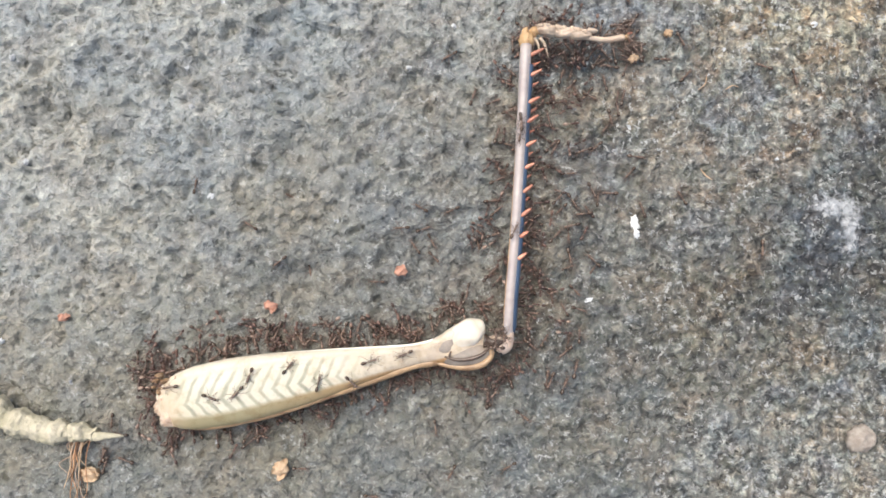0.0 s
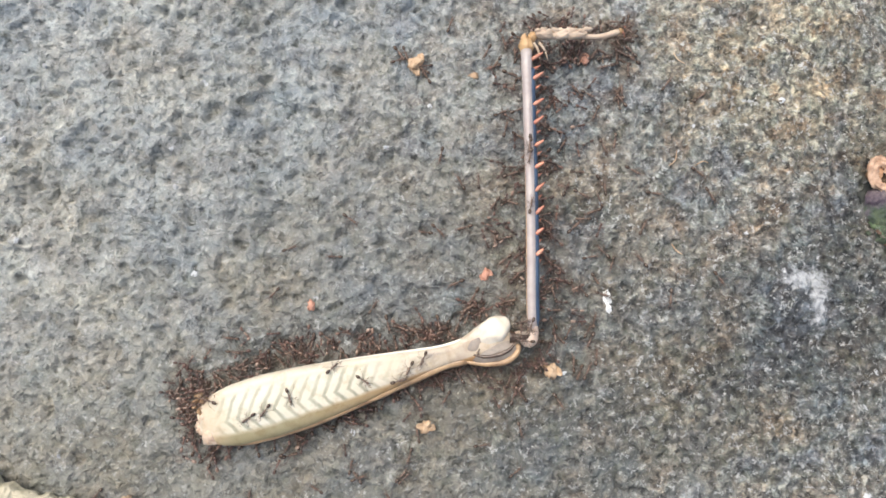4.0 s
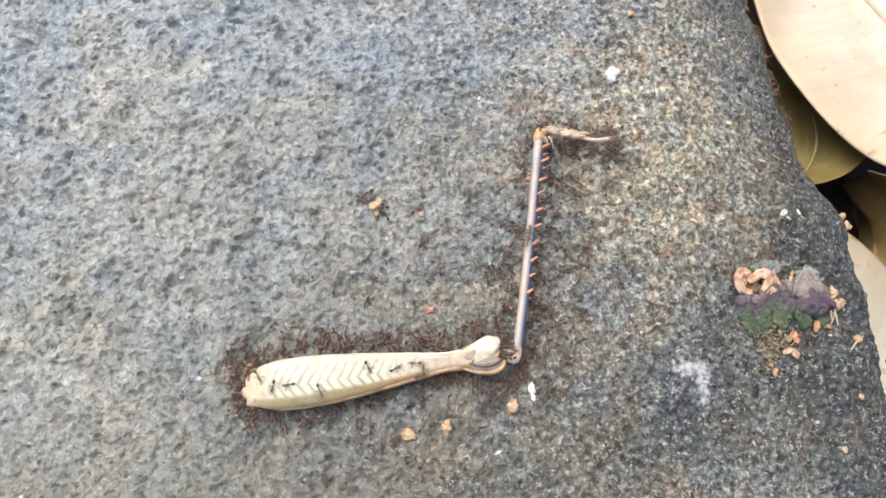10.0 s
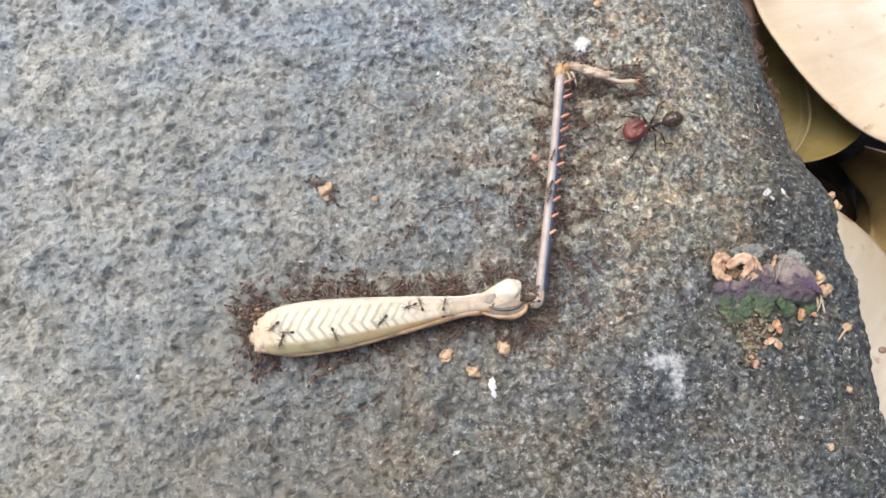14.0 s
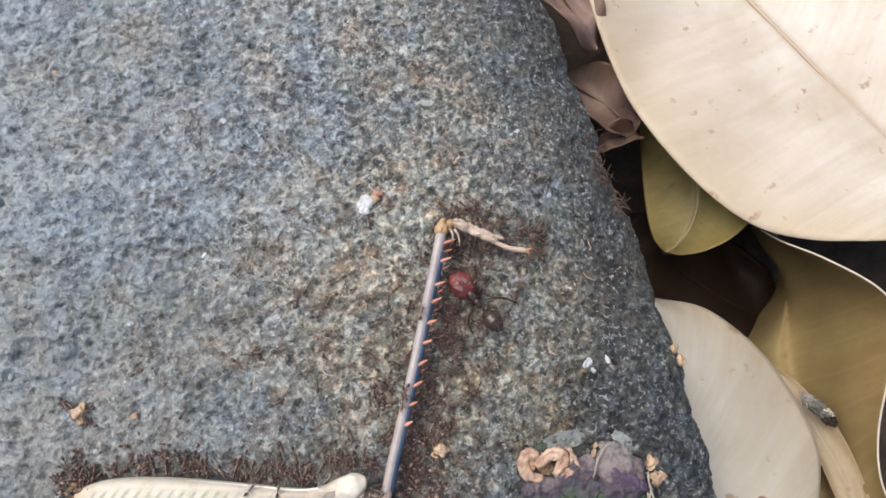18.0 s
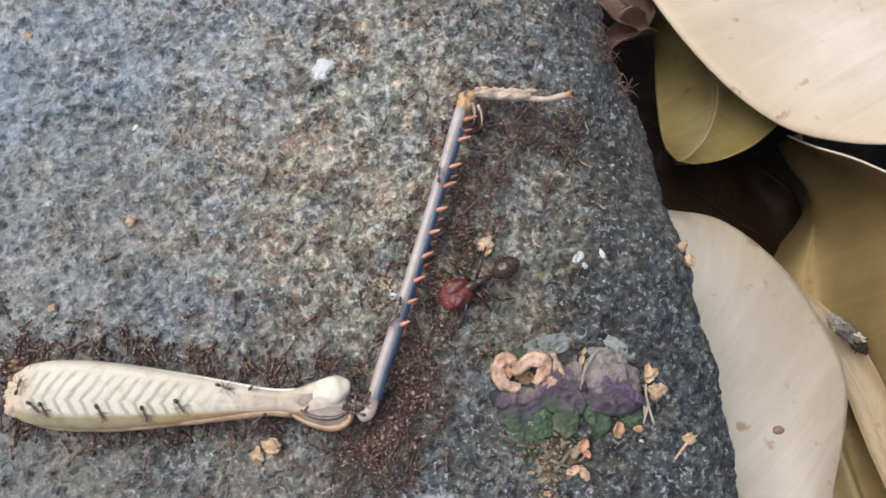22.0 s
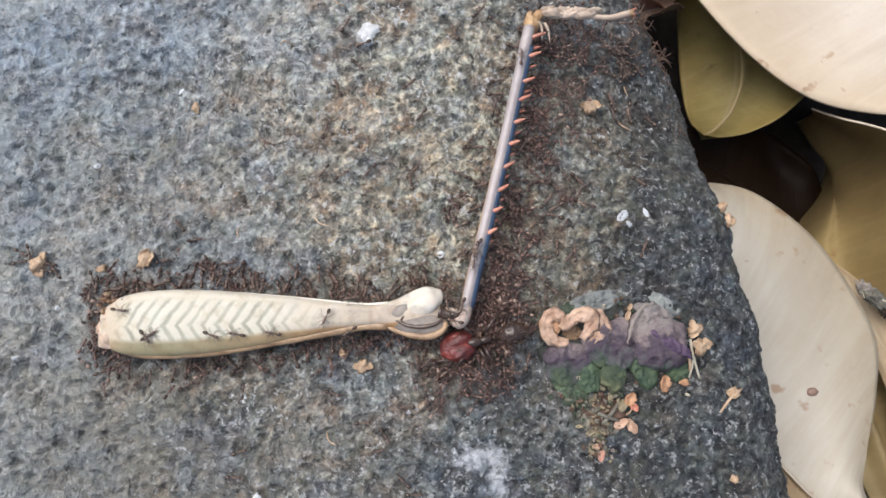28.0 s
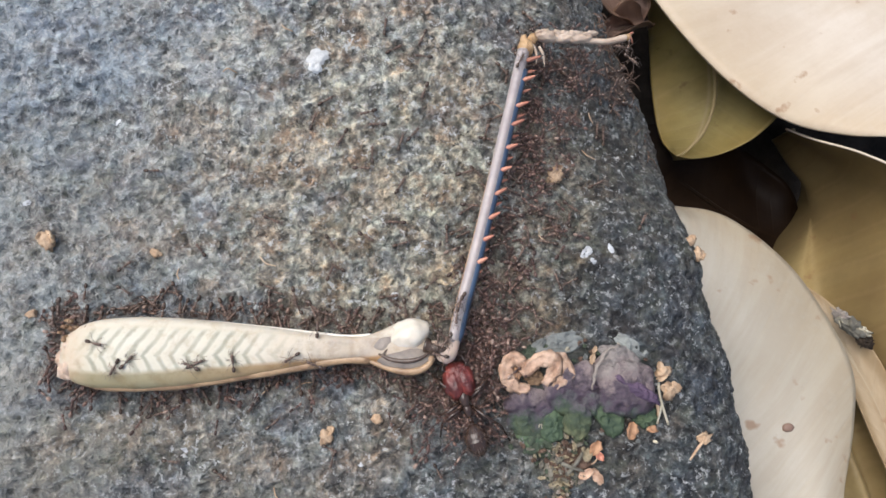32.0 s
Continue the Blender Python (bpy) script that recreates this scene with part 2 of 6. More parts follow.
    chalk = calc(nt, "ADD", calc(nt, "MULTIPLY", near, -0.10), calc(nt, "ADD", calc(nt, "MULTIPLY", mid, 0.9), calc(nt, "MULTIPLY", speck, 0.7)))
    col = mix(nt, calc(nt, "MULTIPLY", ramp(nt, chalk, (0.55, G), (0.76, WHT)), 0.68), col, (0.60, 0.62, 0.64))
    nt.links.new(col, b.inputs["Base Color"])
    nt.links.new(ramp(nt, mid, (0.3, (0.78, 0.78, 0.78)), (0.7, (0.5, 0.5, 0.5))), b.inputs["Roughness"])
    plate = ramp(nt, chip, (0.40, G), (0.455, (0.5, 0.5, 0.5)), (0.55, (0.55, 0.55, 0.55)), (0.60, WHT))
    hollow = ramp(nt, spots, (0.36, G), (0.44, WHT))
    grit = noise_tex(nt, v, 1.9, 3, 0.6, off=(0.35, 0.05, 0.7))
    bump(nt, b, calc(nt, "ADD", calc(nt, "ADD", calc(nt, "MULTIPLY", fine, 0.8), calc(nt, "MULTIPLY", grit, 0.8)), calc(nt, "ADD", calc(nt, "MULTIPLY", plate, 0.30), calc(nt, "MULTIPLY", hollow, 0.45))), 0.5, 1.0)
    return m


def plain(name, base, dark, per_mm=0.8, rough=0.6, spec=0.4, relief=0.05, sss=0.0):
    """Two tones of one stuff, mottled at two scales, with a little relief."""
    m, nt, b = shader(name, rough, spec)
    v = coords(nt)
    a = noise_tex(nt, v, per_mm, 5, 0.6)
    c = noise_tex(nt, v, per_mm * 5, 3, 0.6, off=(0.2, 0.4, 0.1))
    col = mix(nt, ramp(nt, a, (0.35, G), (0.65, WHT)), dark, base)
    col = mix(nt, calc(nt, "MULTIPLY", ramp(nt, c, (0.4, G), (0.7, WHT)), 0.35), col, tuple(x * 0.65 for x in base))
    info = nt.nodes.new("ShaderNodeObjectInfo")
    hue = nt.nodes.new("ShaderNodeHueSaturation")
    nt.links.new(calc(nt, "ADD", calc(nt, "MULTIPLY", info.outputs["Random"], 0.35), 0.82), hue.inputs["Value"])
    nt.links.new(col, hue.inputs["Color"])
    nt.links.new(hue.outputs[0], b.inputs["Base Color"])
    if sss:
        b.inputs["Subsurface Weight"].default_value = sss
        b.inputs["Subsurface Radius"].default_value = (0.0008, 0.0005, 0.0003)
        b.inputs["Subsurface Scale"].default_value = 1.0
    bump(nt, b, c, relief, 0.7)
    return m


def femur_material():
    """Cream cuticle with a soft grey-green herringbone, a pale upper band, an olive lower band and a grey neck."""
    m, nt, b = shader("femur_cuticle", 0.38, 0.5)
    v = coords(nt)
    sep = nt.nodes.new("ShaderNodeSeparateXYZ")
    nt.links.new(v, sep.inputs[0])
    x, y = calc(nt, "DIVIDE", sep.outputs[0], MM), calc(nt, "DIVIDE", sep.outputs[1], MM)
    wob = noise_tex(nt, v, 0.35, 4, 0.55)
    fine = noise_tex(nt, v, 1.6, 5, 0.65, off=(0.4, 0.7, 0.2))
    half = calc(nt, "ADD", calc(nt, "MULTIPLY", calc(nt, "ABSOLUTE", calc(nt, "ADD", x, 20.0)), -0.092), 2.55)
    across = calc(nt, "DIVIDE", y, half)
    # arms that curve away from the midline
    arm = calc(nt, "POWER", calc(nt, "ABSOLUTE", calc(nt, "ADD", y, 0.5)), 0.9)
    phase = calc(nt, "ADD", calc(nt, "MULTIPLY", arm, -0.75), calc(nt, "ADD", calc(nt, "MULTIPLY", wob, 1.1), x))
    wave = calc(nt, "SINE", calc(nt, "MULTIPLY", phase, 2 * math.pi / 1.06))
    stripe = ramp(nt, calc(nt, "ADD", calc(nt, "ADD", calc(nt, "MULTIPLY", wave, 0.5), 0.5), calc(nt, "MULTIPLY", calc(nt, "SUBTRACT", fine, 0.5), 0.35)), (0.48, G), (1.0, WHT))
    ends = calc(nt, "MULTIPLY", calc(nt, "ADD", calc(nt, "MULTIPLY", x, 0.7), 17.2, True), calc(nt, "ADD", calc(nt, "MULTIPLY", x, -0.22), -1.6, True))
    upper = ramp(nt, across, (0.55, WHT), (0.72, G))
    lower = ramp(nt, calc(nt, "MULTIPLY", across, -1.0), (0.62, WHT), (0.80, G))
    mask = calc(nt, "MULTIPLY", ends, calc(nt, "MULTIPLY", upper, lower))
    base = mix(nt, ramp(nt, wob, (0.35, G), (0.65, WHT)), (0.47, 0.41, 0.29), (0.56, 0.52, 0.42))
    col = mix(nt, calc(nt, "MULTIPLY", mask, 0.45), base, (0.56, 0.555, 0.475))
    depth = ramp(nt, noise_tex(nt, v, 0.22, 3, 0.5, off=(0.6, 0.1, 0.4)), (0.35, (0.45, 0.45, 0.45)), (0.65, (0.95, 0.95, 0.95)))
    col = mix(nt, calc(nt, "MULTIPLY", mask, calc(nt, "MULTIPLY", stripe, depth)), col, (0.20, 0.205, 0.15))
    # smoky stains along the neck
    neck = calc(nt, "MULTIPLY", calc(nt, "ADD", calc(nt, "MULTIPLY", x, 0.35), 3.9, True), calc(nt, "ADD", calc(nt, "MULTIPLY", x, -0.6), -0.4, True))
    smoke = ramp(nt, noise_tex(nt, v, 0.45, 5, 0.65, off=(0.1, 0, 0)), (0.40, G), (0.62, WHT))
    col = mix(nt, calc(nt, "MULTIPLY", calc(nt, "MULTIPLY", smoke, neck), 0.95), col, (0.22, 0.215, 0.19))
    pink = calc(nt, "ADD", calc(nt, "MULTIPLY", x, 0.10), 1.3, True)
    col = mix(nt, calc(nt, "MULTIPLY", pink, 0.6), col, (0.46, 0.36, 0.28))
    # pale upper band and olive to amber lower band
    col = mix(nt, calc(nt, "MULTIPLY", ramp(nt, across, (0.66, G), (0.78, WHT)), 0.6), col, (0.60, 0.55, 0.46))
    # the lower band's dark tone also paints the shade of the underside
    under = calc(nt, "ADD", calc(nt, "MULTIPLY", across, -1.0), calc(nt, "MULTIPLY", calc(nt, "SUBTRACT", wob, 0.5), 0.35))
    band = mix(nt, calc(nt, "ADD", calc(nt, "MULTIPLY", x, 0.07), 1.3, True), (0.25, 0.215, 0.115), (0.36, 0.20, 0.08))
    col = mix(nt, calc(nt, "MULTIPLY", ramp(nt, under, (0.60, G), (0.78, WHT)), 0.9), col, band)
    # tanned torn end
    tan = calc(nt, "MULTIPLY", calc(nt, "ADD", calc(nt, "MULTIPLY", x, -0.5), -11.6, True), ramp(nt, fine, (0.35, (0.4, 0.4, 0.4)), (0.6, WHT)))
    col = mix(nt, calc(nt, "MULTIPLY", tan, 0.6), col, (0.50, 0.36, 0.24))
    shade_grime = noise_tex(nt, v, 0.8, 6, 0.7, off=(0.6, 0.2, 0.1))
    col = mix(nt, calc(nt, "MULTIPLY", ramp(nt, shade_grime, (0.50, G), (0.66, WHT)), 0.5), col, mix(nt, 1.0, col, (0.66, 0.56, 0.44), "MULTIPLY"))
    nt.links.new(col, b.inputs["Base Color"])
    nt.links.new(ramp(nt, shade_grime, (0.35, (0.42, 0.42, 0.42)), (0.65, (0.62, 0.62, 0.62))), b.inputs["Roughness"])
    b.inputs["Subsurface Weight"].default_value = 0.15
    b.inputs["Subsurface Radius"].default_value = (0.0008, 0.0005, 0.0003)
    b.inputs["Subsurface Scale"].default_value = 1.0
    bump(nt, b, calc(nt, "ADD", calc(nt, "MULTIPLY", calc(nt, "MULTIPLY", stripe, mask), -0.5), calc(nt, "MULTIPLY", fine, 0.5)), 0.06, 0.6)
    return m


def leaf_material(name, pale, dark, vein, spot, gloss=0.35):
    m, nt, b = shader(name, 0.5, gloss)
    v, uv = coords(nt), coords(nt, "UV")
    sep = nt.nodes.new("ShaderNodeSeparateXYZ")
    nt.links.new(uv, sep.inputs[0])
    u, w = sep.outputs[0], sep.outputs[1]
    side = calc(nt, "ABSOLUTE", calc(nt, "SUBTRACT", w, 0.5))
    blot = noise_tex(nt, v, 0.07, 5, 0.6)
    fine = noise_tex(nt, v, 0.9, 5, 0.65, off=(0.3, 0.2, 0))
    col = mix(nt, ramp(nt, blot, (0.35, G), (0.65, WHT)), dark, pale)
    # faint streaks that fan out from the midrib
    way = nt.nodes.new("ShaderNodeCombineXYZ")
    nt.links.new(calc(nt, "ADD", calc(nt, "MULTIPLY", u, 26.0), calc(nt, "MULTIPLY", side, 6.2)), way.inputs[0])
    nt.links.new(calc(nt, "MULTIPLY", w, 3.0), way.inputs[1])
    streak = noise_tex(nt, way.outputs[0], 0.001, 5, 0.6)
    col = mix(nt, calc(nt, "MULTIPLY", ramp(nt, streak, (0.42, WHT), (0.60, G)), 0.45), col, mix(nt, 1.0, col, (0.84, 0.78, 0.72), "MULTIPLY"))
    # tan margins, darkened further to paint in the shade towards the rim
    rim_tone = mix(nt, 1.0, col, (0.80, 0.71, 0.57), "MULTIPLY")
    col = mix(nt, calc(nt, "MULTIPLY", ramp(nt, calc(nt, "ADD", side, calc(nt, "MULTIPLY", blot, 0.35)), (0.40, G), (0.68, WHT)), 0.85), col, rim_tone)
    ph = calc(nt, "ADD", calc(nt, "MULTIPLY", u, 13.0), calc(nt, "MULTIPLY", side, 3.1))
    wv = calc(nt, "SINE", calc(nt, "MULTIPLY", calc(nt, "ADD", ph, calc(nt, "MULTIPLY", blot, 0.5)), 2 * math.pi))
    veins = ramp(nt, calc(nt, "ADD", calc(nt, "MULTIPLY", wv, 0.5), 0.5), (0.93, G), (0.998, WHT))
    col = mix(nt, calc(nt, "MULTIPLY", veins, 0.12), col, vein)
    col = mix(nt, calc(nt, "MULTIPLY", ramp(nt, side, (0.0, WHT), (0.02, G)), 0.7), col, vein)
    col = mix(nt, calc(nt, "MULTIPLY", ramp(nt, fine, (0.5, G), (0.75, WHT)), 0.35), col, dark)
    marks = noise_tex(nt, v, 0.45, 3, 0.5, off=(0.8, 0.1, 0.3))
    col = mix(nt, calc(nt, "MULTIPLY", ramp(nt, marks, (0.66, G), (0.74, WHT)), 0.7), col, spot)
    nt.links.new(col, b.inputs["Base Color"])
    h = calc(nt, "ADD", calc(nt, "ADD", calc(nt, "MULTIPLY", veins, 0.25), calc(nt, "MULTIPLY", streak, 0.5)), calc(nt, "MULTIPLY", fine, 0.5))
    bump(nt, b, h, 0.12, 0.6)
    return m


STONE = stone_material()
SOIL = plain("leaf_mould_soil", (0.05, 0.037, 0.026), (0.018, 0.013, 0.009), 0.2, 0.9, 0.2, 0.5)
FEMUR = femur_material()
CREAM = plain("cream_cuticle", (0.82, 0.77, 0.67), (0.70, 0.61, 0.48), 0.4, 0.42, 0.45, 0.06, sss=0.15)
GREYISH = plain("smoky_cuticle", (0.33, 0.28, 0.23), (0.15, 0.125, 0.11), 0.55, 0.4, 0.4, 0.05, sss=0.1)
AMBER = plain("amber_cuticle", (0.42, 0.28, 0.16), (0.19, 0.11, 0.06), 0.9, 0.35, 0.5, 0.03)
PINKISH = plain("pinkish_cuticle", (0.60, 0.47, 0.38), (0.48, 0.34, 0.26), 0.4, 0.35, 0.5, 0.04, sss=0.15)
TORN = plain("torn_flesh", (0.56, 0.45, 0.35), (0.40, 0.27, 0.19), 0.9, 0.5, 0.4, 0.15, sss=0.1)
TIBIA = plain("mauve_cuticle", (0.46, 0.405, 0.385), (0.34, 0.29, 0.285), 0.4, 0.35, 0.5, 0.03, sss=0.1)
BLUE = plain("blue_cuticle", (0.045, 0.075, 0.125), (0.025, 0.04, 0.07), 0.5, 0.3, 0.5, 0.03)
SPINE = plain("orange_spine", (0.56, 0.26, 0.17), (0.40, 0.14, 0.09), 0.8, 0.35, 0.5, 0.02)
TARSUS = plain("pale_tarsus", (0.60, 0.48, 0.37), (0.44, 0.33, 0.25), 0.8, 0.45, 0.4, 0.03, sss=0.1)
YELLOW = plain("amber_joint", (0.50, 0.34, 0.18), (0.30, 0.17, 0.08), 0.8, 0.4, 0.4, 0.03)
ANT = plain("brown_chitin", (0.18, 0.118, 0.088), (0.09, 0.06, 0.046), 1.2, 0.28, 0.55, 0.02)
ANT_DARK = plain("dark_chitin", (0.060, 0.036, 0.026), (0.030, 0.018, 0.014), 1.2, 0.22, 0.6, 0.02)
ANT_GASTER = plain("brown_gaster", (0.105, 0.068, 0.048), (0.055, 0.035, 0.025), 1.2, 0.25, 0.6, 0.02)
ANT_LEG = plain("amber_chitin", (0.15, 0.11, 0.088), (0.09, 0.066, 0.053), 1.2, 0.35, 0.5, 0.02)
RED = plain("red_chitin", (0.25, 0.048, 0.038), (0.06, 0.016, 0.014), 0.7, 0.32, 0.6, 0.2)
CRUMB = plain("tan_crumb", (0.60, 0.46, 0.32), (0.38, 0.24, 0.14), 0.8, 0.7, 0.3, 0.15)
CRUMB_RED = plain("red_crumb", (0.55, 0.32, 0.24), (0.40, 0.20, 0.14), 0.8, 0.6, 0.3, 0.1)
WHITE = plain("white_crust", (0.78, 0.79, 0.78), (0.55, 0.56, 0.55), 1.2, 0.8, 0.3, 0.15)
PINK = plain("pinkish_pebble", (0.44, 0.39, 0.34), (0.30, 0.25, 0.21), 1.4, 0.85, 0.25, 0.4)
HUSK = plain("orange_husk", (0.56, 0.33, 0.19), (0.34, 0.17, 0.09), 0.8, 0.65, 0.3, 0.12)
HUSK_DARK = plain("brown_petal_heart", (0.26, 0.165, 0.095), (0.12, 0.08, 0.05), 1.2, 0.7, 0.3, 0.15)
ROOT = plain("brown_rootlet", (0.17, 0.11, 0.08), (0.08, 0.05, 0.036), 0.8, 0.7, 0.25, 0.1)
DULL = plain("dull_litter", (0.25, 0.235, 0.19), (0.12, 0.11, 0.085), 0.8, 0.8, 0.25, 0.2)
CHALK = plain("chalk_smear", (0.55, 0.57, 0.58), (0.36, 0.37, 0.38), 1.2, 0.85, 0.2, 0.1)
BRACT_DRY = plain("dry_tan_bract", (0.42, 0.36, 0.24), (0.20, 0.16, 0.10), 1.3, 0.7, 0.3, 0.2)
PETAL = plain("peach_petal", (0.66, 0.45, 0.32), (0.33, 0.19, 0.12), 1.3, 0.6, 0.3, 0.1, sss=0.1)
VIOLET = plain("violet_fold", (0.13, 0.085, 0.135), (0.07, 0.045, 0.08), 0.9, 0.6, 0.4, 0.2)
FROND = plain("grey_green_frond", (0.10, 0.14, 0.075), (0.04, 0.065, 0.045), 0.9, 0.7, 0.3, 0.15)
CRUST_GREY = plain("papery_grey_crust", (0.235, 0.25, 0.235), (0.14, 0.15, 0.145), 0.9, 0.75, 0.25, 0.15)
MAT_SHADE = plain("crevice_shade_mat", (0.045, 0.048, 0.042), (0.02, 0.022, 0.02), 0.9, 0.7, 0.3, 0.2)
MOSS = plain("green_crust", (0.10, 0.125, 0.085), (0.05, 0.065, 0.045), 0.6, 0.8, 0.25, 0.2)
TWIG = plain("pale_twig", (0.66, 0.61, 0.48), (0.44, 0.39, 0.28), 0.5, 0.75, 0.3, 0.25)
BARK = plain("pale_lichened_bark", (0.64, 0.58, 0.45), (0.40, 0.37, 0.26), 0.5, 0.8, 0.25, 0.35)
LEAF_PALE = leaf_material("pale_dry_leaf", (0.66, 0.60, 0.515), (0.53, 0.45, 0.35), (0.42, 0.31, 0.21), (0.30, 0.17, 0.09))
LEAF_BUFF = leaf_material("buff_dry_leaf", (0.42, 0.33, 0.215), (0.33, 0.25, 0.15), (0.40, 0.33, 0.23), (0.26, 0.15, 0.08))
LEAF_GREY = leaf_material("grey_dry_leaf", (0.47, 0.43, 0.355), (0.40, 0.36, 0.285), (0.40, 0.33, 0.23), (0.26, 0.15, 0.08))
LEAF_OLIVE = leaf_material("olive_dry_leaf", (0.33, 0.27, 0.10), (0.19, 0.15, 0.055), (0.30, 0.23, 0.12), (0.12, 0.07, 0.03))
LEAF_TAN = leaf_material("tan_dry_leaf", (0.31, 0.235, 0.105), (0.19, 0.135, 0.06), (0.34, 0.24, 0.12), (0.20, 0.11, 0.05))
# near-black brown that carries the shade of the deep gap
LEAF_SHADE = leaf_material("shade_dark_leaf", (0.030, 0.017, 0.009), (0.014, 0.008, 0.005), (0.026, 0.015, 0.008), (0.02, 0.012, 0.007), 0.10)
LEAF_BROWN = leaf_material("pink_brown_dry_leaf", (0.27, 0.185, 0.15), (0.17, 0.11, 0.088), (0.18, 0.12, 0.085), (0.14, 0.08, 0.06))


# ---- mesh helpers; all shapes are given in millimetres ----
def link(name, verts, faces, material, parent=None, smooth=True, label="", uvs=None):
    me = bpy.data.meshes.new(name)
    v = np.asarray(verts, float) * MM
    me.from_pydata(v.tolist(), [], [tuple(f) for f in faces])
    me.materials.append(material)
    if smooth:
        me.polygons.foreach_set("use_smooth", [True] * len(me.polygons))
    if uvs is not None:
        layer = me.uv_layers.new(name="UVMap")
        idx = np.empty(len(me.loops), int)
        me.loops.foreach_get("vertex_index", idx)
        layer.data.foreach_set("uv", np.asarray(uvs, float)[idx].ravel())
    ob = new(name, me)
    ob.parent = parent
    if label:
        tagged(ob, label)
    return ob


def thing(name, label, category, group=""):
    return tagged(new(name), label, category, group)


def tube(path, radii, sides=8, squash=1.0, up=(0, 0, 1)):
    """Vertices and faces of a round-ended tube along a path."""
    path = [Vector(p) for p in path]
    verts, faces = [], []
    for i, p in enumerate(path):
        way = (path[min(i + 1, len(path) - 1)] - path[max(i - 1, 0)]).normalized()
        side = way.cross(Vector(up))
        side = side.normalized() if side.length > 1e-4 else Vector((1, 0, 0))
        top = side.cross(way)
        for k in range(sides):
            a = 2 * math.pi * k / sides
            verts.append(p + radii[i] * (math.cos(a) * side + squash * math.sin(a) * top))
    n = len(path)
    for i in range(n - 1):
        for k in range(sides):
            j = (k + 1) % sides
            faces.append((i * sides + k, i * sides + j, (i + 1) * sides + j, (i + 1) * sides + k))
    faces.append(tuple(range(sides - 1, -1, -1)))
    faces.append(tuple((n - 1) * sides + k for k in range(sides)))
    return verts, faces


def blob(size, centre=(0, 0, 0), rings=7, sides=10, lumps=0.0, seed=0, freq=1.5):
    """An egg of the given half axes, uneven where lumps is set."""
    verts, faces = [], []
    c = Vector(centre)
    for i in range(rings + 1):
        th = math.pi * i / rings
        for k in range(sides):
            a = 2 * math.pi * k / sides
            d = Vector((math.sin(th) * math.cos(a), math.sin(th) * math.sin(a), math.cos(th)))
            s = 1 + lumps * noise.noise(d * freq + Vector((seed * 3.1, seed * 1.7, 0)))
            verts.append(c + Vector((d.x * size[0], d.y * size[1], d.z * size[2])) * s)
    for i in range(rings):
        for k in range(sides):
            j = (k + 1) % sides
            faces.append((i * sides + k, (i + 1) * sides + k, (i + 1) * sides + j, i * sides + j))
    return verts, faces


def join(*shapes):
    verts, faces = [], []
    for v, f in shapes:
        faces += [tuple(i + len(verts) for i in face) for face in f]
        verts += list(v)
    return verts, faces


def spline(points, n, at=None):
    """n points on a smooth curve through the given ones, evenly or at the given parts of its length."""
    p = [Vector(q) for q in points]
    p = [2 * p[0] - p[1]] + p + [2 * p[-1] - p[-2]]
    out, segs = [], len(p) - 3
    for i in range(n):
        s = min((at[i] if at else i / (n - 1)) * segs, segs - 1e-6)
        k, f = int(s), s - int(s)
        a, b, c, d = p[k:k + 4]
        out.append(0.5 * (2 * b + (c - a) * f + (2 * a - 5 * b + 4 * c - d) * f * f + (3 * b - a - 3 * c + d) * f ** 3))
    return out


# ---- the stone ----
def lattice(x, y, seed):
    """Smooth gradient noise, about -1 to 1, on arrays."""
    xi, yi = np.floor(x).astype(np.int64), np.floor(y).astype(np.int64)
    xf, yf = x - xi, y - yi

    def corner(dx, dy):
        h = ((xi + dx) * 374761393 + (yi + dy) * 668265263 + seed * 974711) & 0xFFFFFFFF
        h = ((h ^ (h >> 13)) * 1274126177) & 0xFFFFFFFF
        a = ((h ^ (h >> 16)) & 0xFFFF) / 65536.0 * 2 * np.pi
        return np.cos(a) * (xf - dx) + np.sin(a) * (yf - dy)

    u, v = xf ** 3 * (xf * (xf * 6 - 15) + 10), yf ** 3 * (yf * (yf * 6 - 15) + 10)
    return 1.5 * ((corner(0, 0) * (1 - u) + corner(1, 0) * u) * (1 - v) + (corner(0, 1) * (1 - u) + corner(1, 1) * u) * v)


def pits(x, y, cell, seed, chance):
    """Depth, 0 to 1, of round hollows scattered one to a cell."""
    out = np.zeros_like(x)
    xi, yi = np.floor(x / cell).astype(np.int64), np.floor(y / cell).astype(np.int64)
    for dx in (-1, 0, 1):
        for dy in (-1, 0, 1):
            h = ((xi + dx) * 73856093 ^ (yi + dy) * 19349663 ^ seed * 83492791) & 0xFFFFFFFF
            h = ((h ^ (h >> 15)) * 2246822519) & 0xFFFFFFFF
            r = [((h >> s) & 0xFF) / 255.0 for s in (0, 8, 16, 24)]
            d = np.hypot((x / cell - xi - dx - r[0]) * 1.0, y / cell - yi - dy - r[1])
            size = 0.22 + 0.38 * r[2]
            out = np.maximum(out, np.where(r[3] < chance, np.clip(1 - (d / size) ** 2, 0, 1) ** 0.8, 0))
    return out


